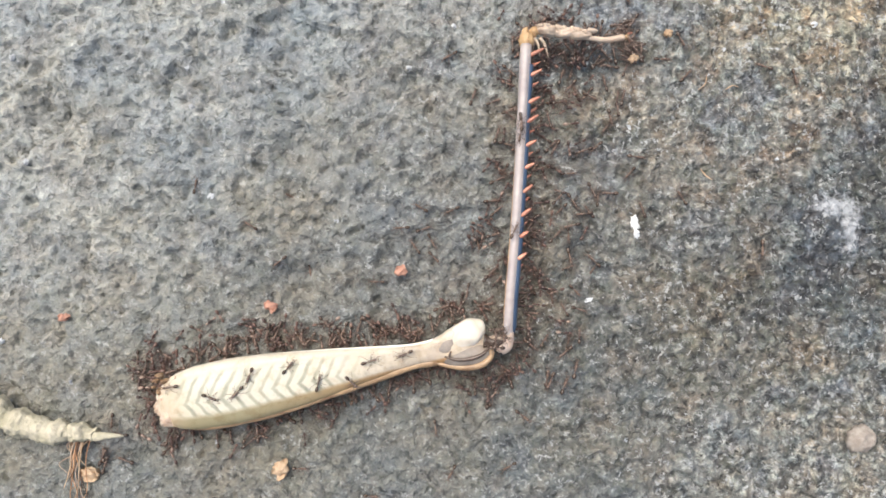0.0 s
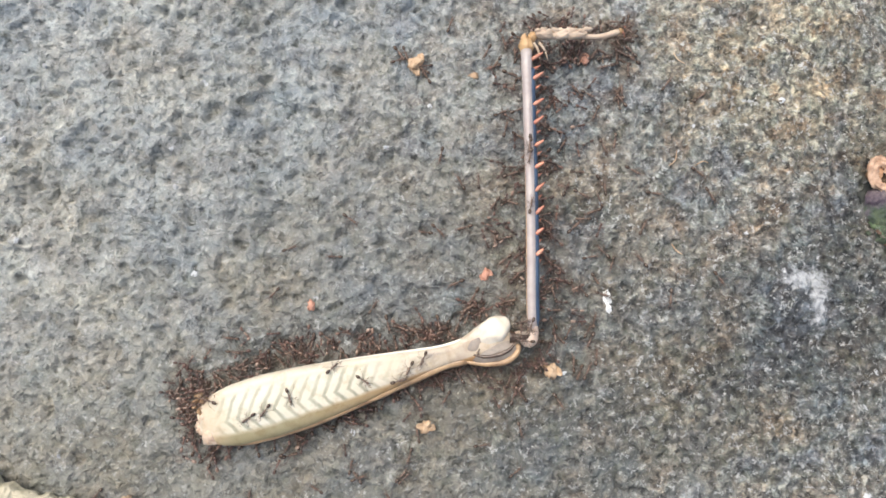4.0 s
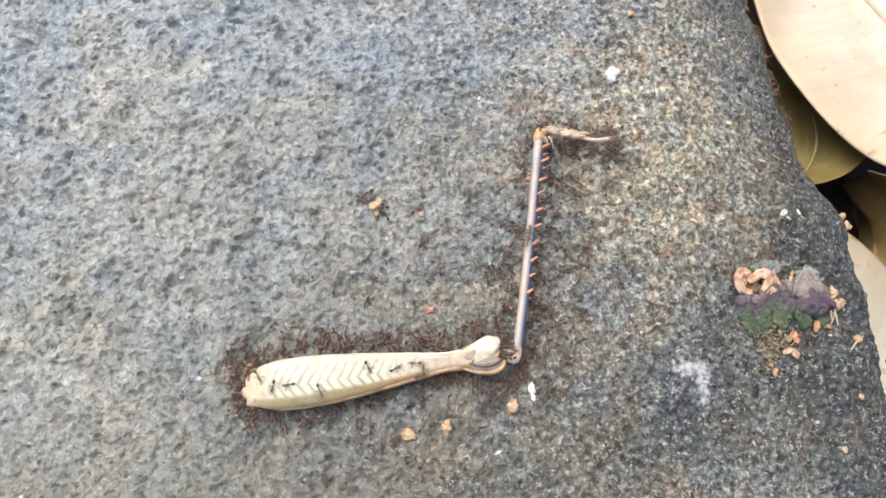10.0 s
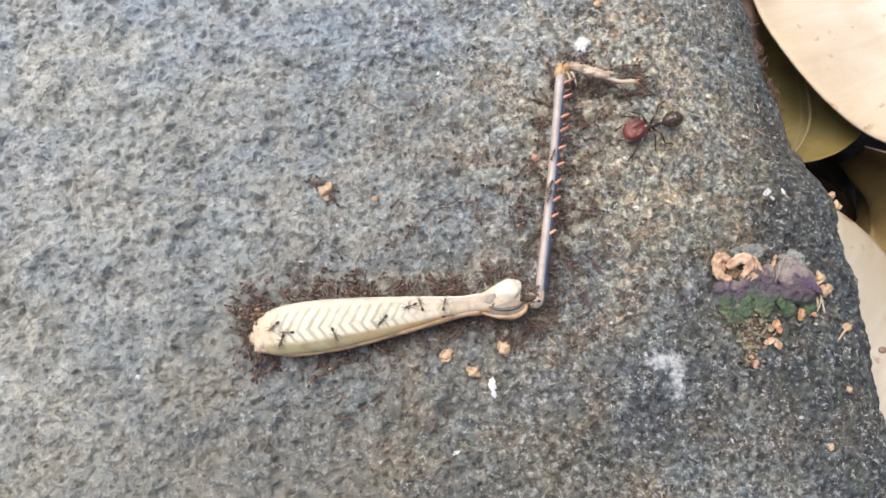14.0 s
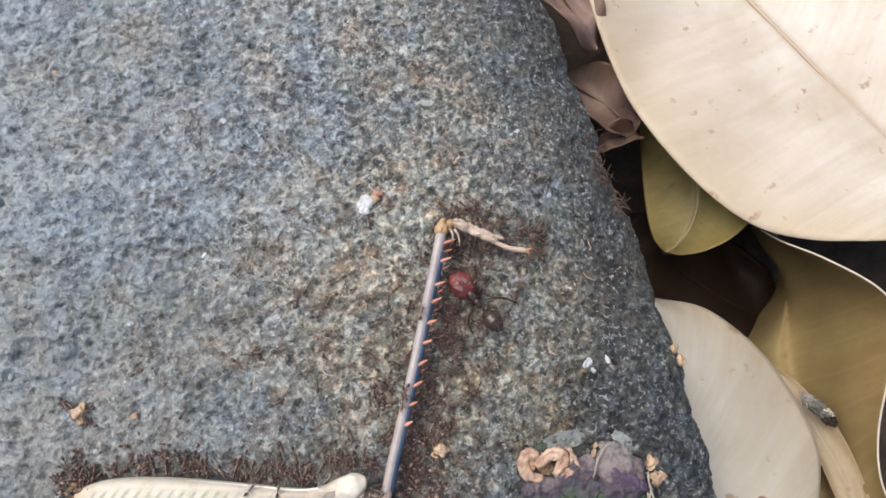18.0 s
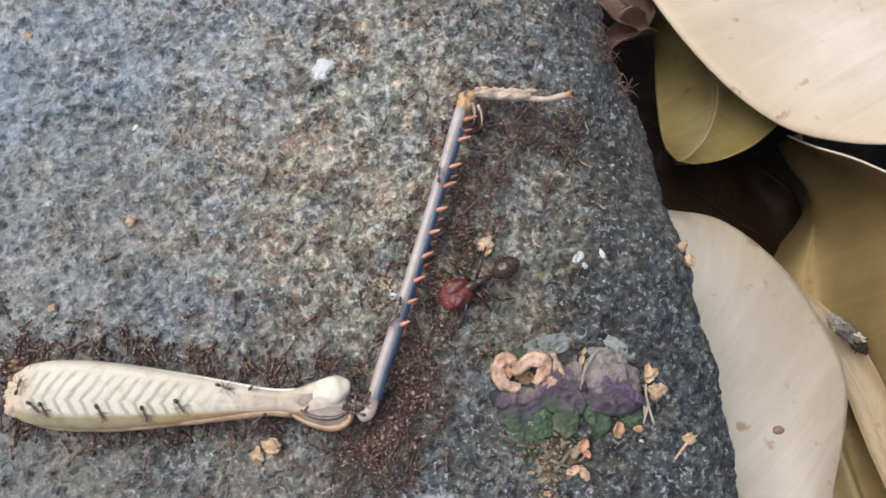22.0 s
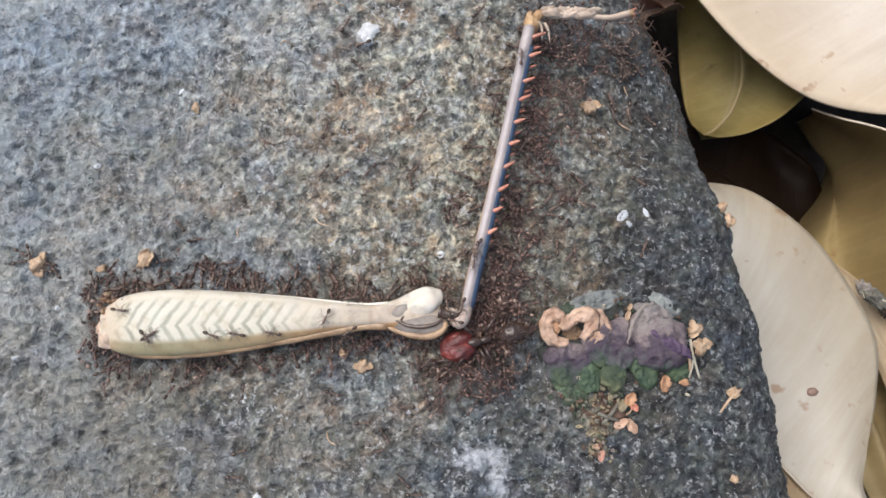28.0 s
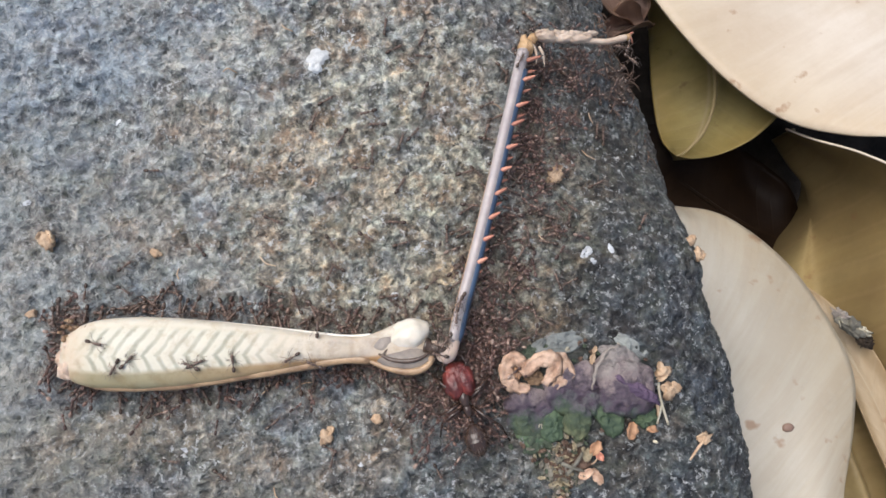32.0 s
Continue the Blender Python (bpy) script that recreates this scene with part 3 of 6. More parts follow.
def relief(s, y):
    wx, wy = lattice(s / 1.3, y / 1.3, 11), lattice(s / 1.3, y / 1.3, 12)
    sx, sy = s + 0.55 * wx, y + 0.55 * wy
    rough = 0.28 * lattice(s / 5.1, y / 5.1, 3) + 0.22 * lattice(s / 2.1, y / 2.1, 4) - 0.26 * np.abs(lattice(sx / 1.25, sy / 1.25, 5)) + 0.15 * lattice(sx / 0.6, sy / 0.6, 6)
    rough = rough - 0.16 * np.abs(lattice(sx / 0.62, sy / 0.62, 14))
    hollow = 0.50 * pits(sx, 1.3 * sy, 2.0, 7, 0.24) + 0.45 * pits(sx, 1.3 * sy, 1.05, 8, 0.40) + 0.95 * pits(sx, sy, 6.0, 9, 0.13)
    left = np.clip((44 - s) / 40, 0.0, 1.0) * np.clip((y + 8) / 24, 0, 1)
    return 0.95 * rough - hollow * (0.35 + 0.85 * left)


def dome(x, y):
    x = np.maximum(x, -45 + (x + 45) * 0.3)
    y = np.clip(y, -20 + (y + 20) * 0.3, 85 + (y - 85) * 0.3)
    c = np.clip((y - 34) / 13, 0, 1)
    corner = 6.5 * c * c * (3 - 2 * c) * np.clip((x - 46) / 20, 0, 1.2) ** 1.5
    return -corner - 0.504 + 0.047 * x + 0.055 * y - 0.000935 * x * x - 0.000278 * x * y - 0.00063 * y * y


EDGE_Y = (-40, 0, 7, 16, 25, 36, 46, 53, 60, 70, 90, 125)
EDGE_X = (72.0, 70.6, 70.2, 69.6, 68.8, 67.7, 68.2, 66.5, 65.1, 63.0, 58.2, 50)


def edge_x(y):
    return np.interp(y, EDGE_Y, EDGE_X) + 0.5 * lattice(y / 6.0, y * 0 + 0.5, 21) + 0.22 * lattice(y / 1.6, y * 0 + 0.5, 22)


def top_z(x, y):
    """The height of the smooth stone, rounded off towards its edge."""
    d = np.clip((edge_x(y) - x) / 8.0, 0, 1)
    return dome(x, y) - 4.4 * (1 - np.sqrt(np.clip(1 - (1 - d) ** 2, 0, 1)))


GRID_X, GRID_Y = np.arange(-66, 74, 0.2), np.arange(-34, 118, 0.2)
GRID_Z = (lambda g: top_z(*g) + relief(*g))(np.meshgrid(GRID_X, GRID_Y))
SMOOTH_Z = top_z(*np.meshgrid(GRID_X, GRID_Y))


def height(table, x, y):
    i, k = min(max((y + 34) / 0.2, 0), len(GRID_Y) - 1.001), min(max((x + 66) / 0.2, 0), len(GRID_X) - 1.001)
    a, b = int(i), int(k)
    f, g = i - a, k - b
    return float((table[a, b] * (1 - g) + table[a, b + 1] * g) * (1 - f) + (table[a + 1, b] * (1 - g) + table[a + 1, b + 1] * g) * f)


def ground_z(x, y):
    return height(GRID_Z, x, y)


def build_stone():
    step, y = 0.2, None
    y = np.arange(-34, 118, step)
    s = np.arange(-66, 100, step)
    S, Y = np.meshgrid(s, y)
    E = edge_x(Y)
    t = S - (E - 8.0)
    over = t > 0
    ang = np.clip(t / 9.9, 0, 1) * (math.pi / 2)
    X = np.where(over, E - 8.0 + 8.0 * np.sin(ang), S)
    drop = np.where(over, 4.4 * (1 - np.cos(ang)), 0)
    side = np.clip(t - 9.9, 0, None)
    Z = dome(X, Y) - drop - side * 1.9
    X = X - side * 0.22 + 0.9 * lattice(side / 4 + 7, Y / 4, 31) * np.clip(side / 5, 0, 1)
    h = relief(S, Y)
    nx, nz = np.sin(ang) * over, np.cos(ang) * over + (~over)
    X, Z = X + h * nx, Z + h * nz
    X = np.where(S < -65.9, X - 2, X)
    skirt = (S < -65.7) | (Y < -33.9) | (Y > 117.7)
    Z = np.where(skirt, -46, Z)
    Z = np.maximum(Z, -46)
    ny, ns = X.shape
    verts = np.stack([X, Y, Z], -1).reshape(-1, 3) * MM
    i = (np.arange(ny - 1)[:, None] * ns + np.arange(ns - 1)[None, :]).ravel()
    quads = np.stack([i, i + 1, i + ns + 1, i + ns], 1).astype(np.int32)
    me = bpy.data.meshes.new("stone_block")
    me.vertices.add(len(verts))
    me.vertices.foreach_set("co", verts.ravel().astype(np.float32))
    me.loops.add(quads.size)
    me.loops.foreach_set("vertex_index", quads.ravel())
    me.polygons.add(len(quads))
    me.polygons.foreach_set("loop_start", np.arange(0, quads.size, 4, dtype=np.int32))
    me.polygons.foreach_set("use_smooth", np.ones(len(quads), bool))
    me.update(calc_edges=True)
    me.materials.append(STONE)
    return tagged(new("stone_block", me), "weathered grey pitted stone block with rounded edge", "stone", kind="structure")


build_stone()


def build_soil():
    n, verts, faces = 90, [], []
    for i in range(n + 1):
        for k in range(n + 1):
            u, v = (i / n * 2 - 1), (k / n * 2 - 1)
            x, y = 75 + 110 * u + math.copysign(abs(u) ** 9, u) * 4e6, 40 + 110 * v + math.copysign(abs(v) ** 9, v) * 4e6
            near = max(0, 1 - max(abs(u), abs(v)) ** 6)
            verts.append((x, y, -45 + near * (3.5 * noise.noise((x * 0.06, y * 0.06, 0)) + 1.2 * noise.noise((x * 0.3, y * 0.3, 3)))))
    for i in range(n):
        for k in range(n):
            a = i * (n + 1) + k
            faces.append((a, a + n + 1, a + n + 2, a + 1))
    tagged(link("ground", verts, faces, SOIL), "dark damp soil under dry leaves", "soil", kind="structure")


build_soil()


# ---- dry leaves beside the stone ----
def leaf_blade(name, label, axis, half, profile, material, cup=0.0, bank=0.0, ripple=0.5, seed=1, n=46, m=26, thick=0.3, rim=None):
    """A leaf along an axis; half: its greatest half width; profile: widths along it; cup lifts the margins; bank tips it."""
    ob = thing(name, label, "leaf")
    at = [(1 - math.cos(math.pi * i / (n - 1))) / 2 for i in range(n)]
    line = spline(axis, n, at)
    widths = [(4 * u * (1 - u)) ** profile for u in at]
    verts, uvs, faces = [], [], []
    for layer in (0, 1):
        for i, p in enumerate(line):
            way = line[min(i + 1, n - 1)] - line[max(i - 1, 0)]
            side = Vector((way.y, -way.x, 0)).normalized()
            for k in range(m):
                w = k / (m - 1) * 2 - 1
                r = half * max(widths[i], 0.01) * w
                wav = ripple * noise.noise(Vector((i * 0.11, w * 1.3 + seed * 5.3, seed * 2.2))) * (0.4 + abs(w))
                q = p + side * r + Vector((0, 0, cup * (r / half) ** 2 + bank * r + wav - 0.10 * math.exp(-(w * 9) ** 2) - layer * thick))
                verts.append(q)
                uvs.append((at[i], k / (m - 1)))
    o = n * m
    for i in range(n - 1):
        for k in range(m - 1):
            a = i * m + k
            faces += [(a, a + m, a + m + 1, a + 1), (o + a, o + a + 1, o + a + m + 1, o + a + m)]
    for i in range(n - 1):
        a, b = i * m, i * m + m - 1
        faces += [(a, o + a, o + a + m, a + m), (b, b + m, o + b + m, o + b)]
    for k in range(m - 1):
        a, b = k, (n - 1) * m + k
        faces += [(a, a + 1, o + a + 1, o + a), (b, o + b, o + b + 1, b + 1)]
    link("blade", verts, faces, material, ob, uvs=uvs)
    rib = [q + Vector((0, 0, -0.30)) for q in line]
    v, f = tube(rib, [0.42 * (1 - 0.75 * i / n) for i in range(n)], 6)
    link("midrib", v, f, material, ob, uvs=[(0.5, 0.5)] * len(v))
    return ob


leaf_blade("dry_leaf", "curled pinkish brown dry leaf at the stone's edge", [(65.0, 76.0, -27), (68.0, 72.2, -24.5), (71.2, 68.8, -24.5), (74.0, 65.8, -27)], 4.0, 0.5, LEAF_BROWN, cup=3.0, bank=-0.25, ripple=2.6, seed=8)
leaf_blade("dry_leaf", "small folded brown dry leaf at the stone's edge", [(68.5, 64.6, -27), (70.4, 64.9, -26), (73, 65.4, -26), (75.2, 66.0, -28)], 2.0, 0.45, LEAF_BROWN, cup=3.0, bank=0.35, ripple=2.2, seed=15)
leaf_blade("dry_leaf", "crumpled brown dry leaf beside the stone", [(60, 94, -17), (63.5, 87, -17), (66.5, 81, -18), (69, 76, -20)], 4.2, 0.5, LEAF_BROWN, cup=3.0, bank=0.2, ripple=4.0, seed=11)


def lofted_leaf(label, right, left, material, sag, swell, margin, n=60, m=24, whole=False, vee=0.0, creases=()):
    """A leaf between its two margins, each a smooth curve; sag hollows it, vee folds it along its middle,
    creases are ridges (part of the width, height, width), margin is the thickness of its pale rim."""
    ob = thing("dry_leaf", label, "leaf")
    rim, low = spline(right, n), spline(left, n)
    verts, uvs, faces = [], [], []
    for layer in (0, 1):
        for i in range(n):
            for k in range(m):
                f = k / (m - 1)
                q = rim[i].lerp(low[i], f)
                q.z -= sag * math.sin(math.pi * f) ** 1.2 - 0.6 * noise.noise(Vector((i * 0.12, f * 3, 4))) * f * (1 - f) * 3 + layer * 0.35
                q.z -= vee * (1 - abs(2 * f - 1)) * math.sin(math.pi * min(0.5, i / 12)) - sum(h * math.exp(-((f - c - 0.05 * math.sin(i * 0.11)) / w) ** 2) for c, h, w in creases)
                q.x += swell * math.sin(math.pi * min(1, f * 2.2)) * (0.5 + 0.5 * math.sin(i * 0.13))
                verts.append(q)
                uvs.append((i / n, f if whole else 0.52 + 0.46 * (1 - f)))
    o = n * m
    for i in range(n - 1):
        for k in range(m - 1):
            a = i * m + k
            faces += [(a, a + m, a + m + 1, a + 1), (o + a, o + a + 1, o + a + m + 1, o + a + m)]
        a, b = i * m, i * m + m - 1
        faces += [(a, o + a, o + a + m, a + m), (b, b + m, o + b + m, o + b)]
    for k in range(m - 1):
        a, b = k, (n - 1) * m + k
        faces += [(a, a + 1, o + a + 1, o + a), (b, o + b, o + b + 1, b + 1)]
    link("blade", verts, faces, material, ob, uvs=uvs)
    # the rim's paler material stands in for the light it catches
    if margin:
        v, f = tube(rim, [margin] * n, 6)
        link("margin", v, f, LEAF_PALE, ob, label="leaf margin, coloured pale to look lit", uvs=[(0.3, 0.8)] * len(v))
    return ob


PALE_RIM = [(70, 108, -14), (68.2, 96, -16), (68.6, 84, -18), (71.1, 72.1, -20), (74.1, 64.1, -20), (79.5, 55.3, -20), (85.2, 49.5, -20), (91.4, 46.9, -20), (97.8, 45.8, -20), (105, 45, -21), (112, 43, -23)]
PALE_MID = [(71, 108), (75.5, 100.5), (80.2, 92.4), (85.4, 83.4), (89.7, 76.2), (93.5, 70), (97.3, 63.9), (101.3, 57.8), (105.1, 52.5), (108.7, 47.5), (112, 43)]
PALE_RIM = [(50 + (x - 50) * 0.988, 32 + (y - 32) * 0.988, z + 0.9) for x, y, z in PALE_RIM]
PALE_MID = [(50 + (x - 50) * 1.11, 32 + (y - 32) * 1.11) for x, y in PALE_MID]
pale_leaf = lofted_leaf("large pale cream dry leaf lying over others", PALE_RIM, [(2 * mx - x, 2 * my - y, z + 2) for (x, y, z), (mx, my) in zip(PALE_RIM, PALE_MID)], LEAF_PALE, 0.0, 0.0, 0, m=40, whole=True, vee=7.0)
v, f = tube(spline([(mx, my, z - 5.8) for (x, y, z), (mx, my) in zip(PALE_RIM, PALE_MID)], 40), [0.5 - 0.009 * i for i in range(40)], 8, 0.6)
link("midrib", v, f, LEAF_PALE, pale_leaf, uvs=[(0.3, 0.5)] * len(v))
olive_leaf = lofted_leaf("small olive-yellow dry leaf creased along its middle",
            [(74.9, 48.3, -25.7), (74.5, 49.3, -26.5), (74.4, 50.9, -28), (74.6, 54.0, -29.5), (75.2, 60.0, -30.5), (76.5, 68.5, -31.5), (76, 74, -28), (78, 80, -31)],
            [(75.3, 48.0, -25.5), (77.0, 47.4, -25), (80.4, 47.6, -24.5), (84.6, 49.3, -24), (88.0, 53, -23.5), (89.8, 62, -26), (89, 72, -29), (84, 82, -31)], LEAF_OLIVE, 0.4, 0.0, 0, whole=True, vee=2.0)
v, f = tube(spline([(75.1, 48.2, -25.9), (75.8, 48.4, -26.6), (77.2, 49.2, -26.9), (79.2, 51.2, -26.4), (81, 55.6, -25.9), (82.3, 64, -27.6)], 24), [0.10 + 0.008 * i for i in range(24)], 6)
link("midrib", v, f, LEAF_OLIVE, olive_leaf, uvs=[(0.3, 0.5)] * len(v))
lofted_leaf("curled tan dry leaf with a bright raised margin",
            [(87.7, 49.4, -24.5), (88.6, 47.0, -21), (91.3, 43.8, -17), (95.5, 39.4, -15), (97.2, 35.0, -15), (95.4, 29.5, -16.5), (93.2, 23.0, -17.5), (92.2, 17.5, -17.5), (93.5, 12.0, -18), (96, 2.0, -19)],
            [(99.5, 54, -44), (99.2, 49, -44), (98, 43.5, -43.5), (92, 37.5, -42), (85.5, 31.5, -39), (82.5, 26, -33), (82, 19.5, -26.5), (83, 12, -23), (85, 5, -22.5), (88, -4, -23)], LEAF_TAN, 3.0, 1.2, 0.14, n=70, m=50, creases=((0.70, 2.4, 0.13), (0.44, -2.2, 0.12), (0.25, 0.5, 0.10)))
# added blade whose dark colour stands in for the shaded depth
leaf_blade("dry_leaf", "leaf deep between the stone and the others, coloured dark brown for shade", [(72, 55, -41), (79, 48, -39), (87, 41, -39.5), (96, 36, -42)], 9.0, 0.5, LEAF_SHADE, cup=2.0, bank=0.1, ripple=2.5, seed=31)
leaf_blade("dry_leaf", "narrow pale buff dry leaf wedged under a grey one", [(82.5, 33, -24), (86.0, 27.5, -21.5), (88.8, 20, -20.6), (90.5, 11, -20.2), (92.5, 0, -20.5)], 1.9, 0.4, LEAF_BUFF, cup=0.8, bank=-0.10, ripple=0.9, seed=21)
grey_leaf = lofted_leaf("pale grey dry leaf with a drawn-out tip",
            [(71.5, 42.0, -22.2), (77.0, 39.8, -20.5), (81.7, 34.4, -19), (84.3, 28.6, -18), (85.1, 22.3, -16), (83.6, 17.0, -15), (80.5, 11.7, -13), (79.2, 8.2, -12), (81.5, 3.8, -11)],
            [(69.8, 41.4, -21), (69.0, 34, -15.5), (68.8, 27, -13), (68.8, 21, -12.2), (69.4, 16.3, -12.4), (71.8, 11.9, -12.0), (74.6, 8.2, -11.6), (78.4, 5.9, -11.3), (81.3, 3.6, -11)], LEAF_GREY, -0.9, 0.0, 0)
# the grey leaf's other half, its shade put into a darker material
lofted_leaf("half of the grey leaf beyond its midrib, coloured buff for its shade", [(68.6, 20.5, -13.2), (69.4, 16.3, -13.0), (71.8, 11.9, -12.6), (74.6, 8.2, -12.1), (78.4, 5.9, -11.8), (81.0, 3.8, -11.4)],
            [(66.0, 16, -15), (66.5, 10, -15.5), (68.5, 5.5, -15), (71.5, 3.0, -14), (75.5, 2.6, -13), (80.6, 3.3, -11.8)], LEAF_BUFF, -0.5, 0.0, 0)
v, f = tube(spline([(69.2, 16.3, -13.6), (71.8, 11.9, -12.0), (74.6, 8.2, -11.4), (78.4, 5.9, -11.1), (81.3, 3.8, -10.9)], 20), [0.14 - 0.004 * i for i in range(20)], 6)
link("midrib", v, f, LEAF_PALE, grey_leaf, uvs=[(0.3, 0.8)] * len(v))
v, f = blob((0.55, 0.42, 0.22), (76.4, 18.1, -12.9), 7, 12, 0.3, 3)
link("gall", v, f, LEAF_BROWN, grey_leaf, label="small brown gall", uvs=[(0.3, 0.8)] * len(v))
for i, (x, y, z) in enumerate(((77.4, 21.0, -14.4), (77.5, 22.3, -14.9), (79.6, 26.0, -16.2), (75.0, 31.5, -18.2), (76.3, 31.3, -18.2))):
    v, f = blob((0.12, 0.30, 0.08), (x, y, z), 5, 8, 0.4, i)
    link("speck", v, f, SOIL, grey_leaf)


# ---- the insect leg ----
# Its origin is the middle of the knee; its tibia runs along +y, and its femur along FEMUR_TURN.
FEMUR_TURN = 21.5


def build_leg():
    leg = thing("insect_leg", "cream and mauve insect hind leg with herringbone femur", "insect leg")

    def on_femur(name, shape, material, label="", tilt=0.0, at=(0, 0, 0)):
        """A part given along the femur: x runs to the knee, y to the upper margin."""
        v, f = shape
        o = link(name, v, f, material, leg, label=label)
        turn = Matrix.Rotation(radians(FEMUR_TURN), 4, "Z")
        o.location = turn @ (Vector(at) * MM)
        o.rotation_euler = (0, 0, radians(FEMUR_TURN + tilt))
        return o

    # femur: club-shaped, a thin neck, then a flare under the knee
    xs = (-26.1, -25.4, -24.4, -22.8, -20, -17, -14, -11, -8, -5.5, -4.2, -3.0, -2.0, -1.0, 0.0, 0.8, 1.4)
    top = (0.8, 1.55, 2.05, 2.4, 2.5, 2.35, 2.05, 1.7, 1.3, 0.95, 0.86, 0.92, 1.25, 1.75, 2.0, 1.75, 1.2)
    low = (-1.2, -2.0, -2.5, -2.8, -2.9, -2.75, -2.4, -1.92, -1.42, -1.0, -0.90, -0.95, -1.12, -1.35, -1.45, -1.35, -1.0)
    deep = (0.3, 0.8, 1.15, 1.35, 1.45, 1.4, 1.3, 1.15, 1.0, 0.86, 0.80, 0.82, 0.9, 0.95, 0.9, 0.75, 0.5)
    n, m = 130, 40
    verts, faces = [], []
    cx = np.linspace(xs[0], xs[-1], n)

    def eased(values):
        line = np.interp(cx, xs, values)
        for _ in range(6):
            line[1:-1] = (line[:-2] + 2 * line[1:-1] + line[2:]) / 4
        return line
    for x, a, b, d in zip(cx, eased(top), eased(low), eased(deep)):
        for k in range(m):
            t = 2 * math.pi * k / m
            c, s = math.cos(t), math.sin(t)
            # flat faces with keeled edges
            yy = (a + b) / 2 + (a - b) / 2 * math.copysign(abs(c) ** 0.85, c)
            zz = d * math.copysign(abs(s) ** 0.6, s)
            if s > 0 and yy > a - 0.8:
                zz += 0.10 * math.sin(math.pi * min(1.0, (a - yy) / 0.8))
            if s > 0:
                zz += 0.05 * noise.noise(Vector((x * 0.5, yy * 0.8, 1.0)))
            verts.append((x, yy, zz))
    for i in range(n - 1):
        for k in range(m):
            j = (k + 1) % m
            faces.append((i * m + k, i * m + j, (i + 1) * m + j, (i + 1) * m + k))
    faces += [tuple(range(m)), tuple((n - 1) * m + k for k in range(m - 1, -1, -1))]
    on_femur("femur", (verts, faces), FEMUR, "cream femur with grey herringbone ridges")
    # keels along the upper and lower margins of the femur
    for name, edge, r, mat, z in (("upper_keel", top, 0.13, CREAM, 0.45), ("lower_keel", low, 0.36, AMBER, 0.25)):
        pth = [(x, float(np.interp(x, xs, edge)) * 0.93, z) for x in np.linspace(-24.6, -2.8, 44)]
        rad = [r * math.sin(math.pi * min(0.5, (i + 1) / 14)) * (1 + 0.15 * noise.noise(Vector((i * 0.4, r, 0)))) for i in range(44)]
        on_femur(name, tube(pth, rad, 10), mat)
    # torn base of the femur: two fleshy lobes with a notch between them
    on_femur("femur_base", join(blob((1.15, 1.0, 0.85), (-24.9, -1.25, 0.05), 18, 24, 0.5, 3, 2.6), blob((0.95, 0.85, 0.75), (-25.1, 0.45, 0.0), 18, 22, 0.5, 5, 2.6), blob((0.7, 0.6, 0.5), (-26.0, -0.6, -0.4), 14, 18, 0.8, 6, 3.0)), TORN, "torn pale femur base")
    rt = random.Random(12)
    for k in range(14):
        at = (-25.2 + rt.gauss(0, 0.55), 1.2 + rt.gauss(0, 0.55), 0.35 + rt.uniform(0, 0.6))
        on_femur("tissue_shred", blob((rt.uniform(0.16, 0.42), rt.uniform(0.12, 0.3), rt.uniform(0.12, 0.28)), at, 9, 12, 0.8, k, 2.4), AMBER, "shredded amber-brown tissue" if k == 0 else "")
    # knee: a bright dome over a hollow lobe with an amber rim
    on_femur("knee_dome", blob((1.5, 1.12, 0.95), (0, 0, 0), 24, 34, 0.16, 1, 1.6), CREAM, "glossy bright cream knee dome", 14, (0.12, 0.92, 0.45))
    on_femur("knee_collar", blob((1.2, 0.7, 0.5), (0, 0, 0), 16, 24, 0.2, 4, 1.4), GREYISH, "grey translucent collar before the knee", 18, (-1.7, 0.15, 0.50))
    on_femur("knee_lobe", blob((2.15, 0.95, 0.85), (-0.25, -0.85, 0.22), 16, 24, 0.10, 2), GREYISH, "grey-brown hollow lower knee lobe")
    rim = spline([(-3.0, -0.95, 0.35), (-1.8, -1.42, 0.42), (-0.4, -1.78, 0.5), (0.8, -1.74, 0.55), (1.6, -1.25, 0.6), (1.72, -0.72, 0.55)], 30)
    on_femur("knee_rim", tube(rim, [0.12 + 0.16 * math.sin(math.pi * (i + 1) / 31) + (0.08 if i > 25 else 0) for i in range(30)], 12), AMBER, "amber rim of the knee lobe")
    groove = spline([(-2.1, -0.55, 0.92), (-1.2, -0.95, 1.0), (-0.1, -1.08, 1.02), (0.9, -0.92, 1.02), (1.6, -0.45, 0.9)], 18)
    on_femur("knee_groove", tube(groove, [0.05 + 0.13 * math.sin(math.pi * (i + 1) / 19) for i in range(18)], 10), ANT_GASTER, "dark crescent groove of the knee")
    hook = spline([(-1.5, -0.2, 0.95), (-1.75, -0.65, 0.98), (-1.3, -1.1, 0.9)], 12)
    on_femur("knee_crease", tube(hook, [0.03 + 0.07 * math.sin(math.pi * (i + 1) / 13) for i in range(12)], 8), ANT_GASTER)
    # tibia: a pale mauve shaft with a navy inner flank and an amber outer line, swollen and pink at its foot
    tib = spline([(2.55, 0.25, 0.25), (2.95, 0.55, 0.3), (3.08, 1.2, 0.4), (2.98, 2.1, 0.5), (2.70, 4.2, 0.65), (2.2, 9.0, 0.75), (1.55, 14.5, 0.8), (0.85, 20.0, 0.8), (0.15, 25.5, 0.8)], 80)
    rad = [0.50 + 0.20 * math.exp(-((i - 8) / 11) ** 2) + 0.06 * math.exp(-((i - 77) / 4) ** 2) for i in range(80)]
    rad[0] *= 0.75
    on_foot = range(0, 27)
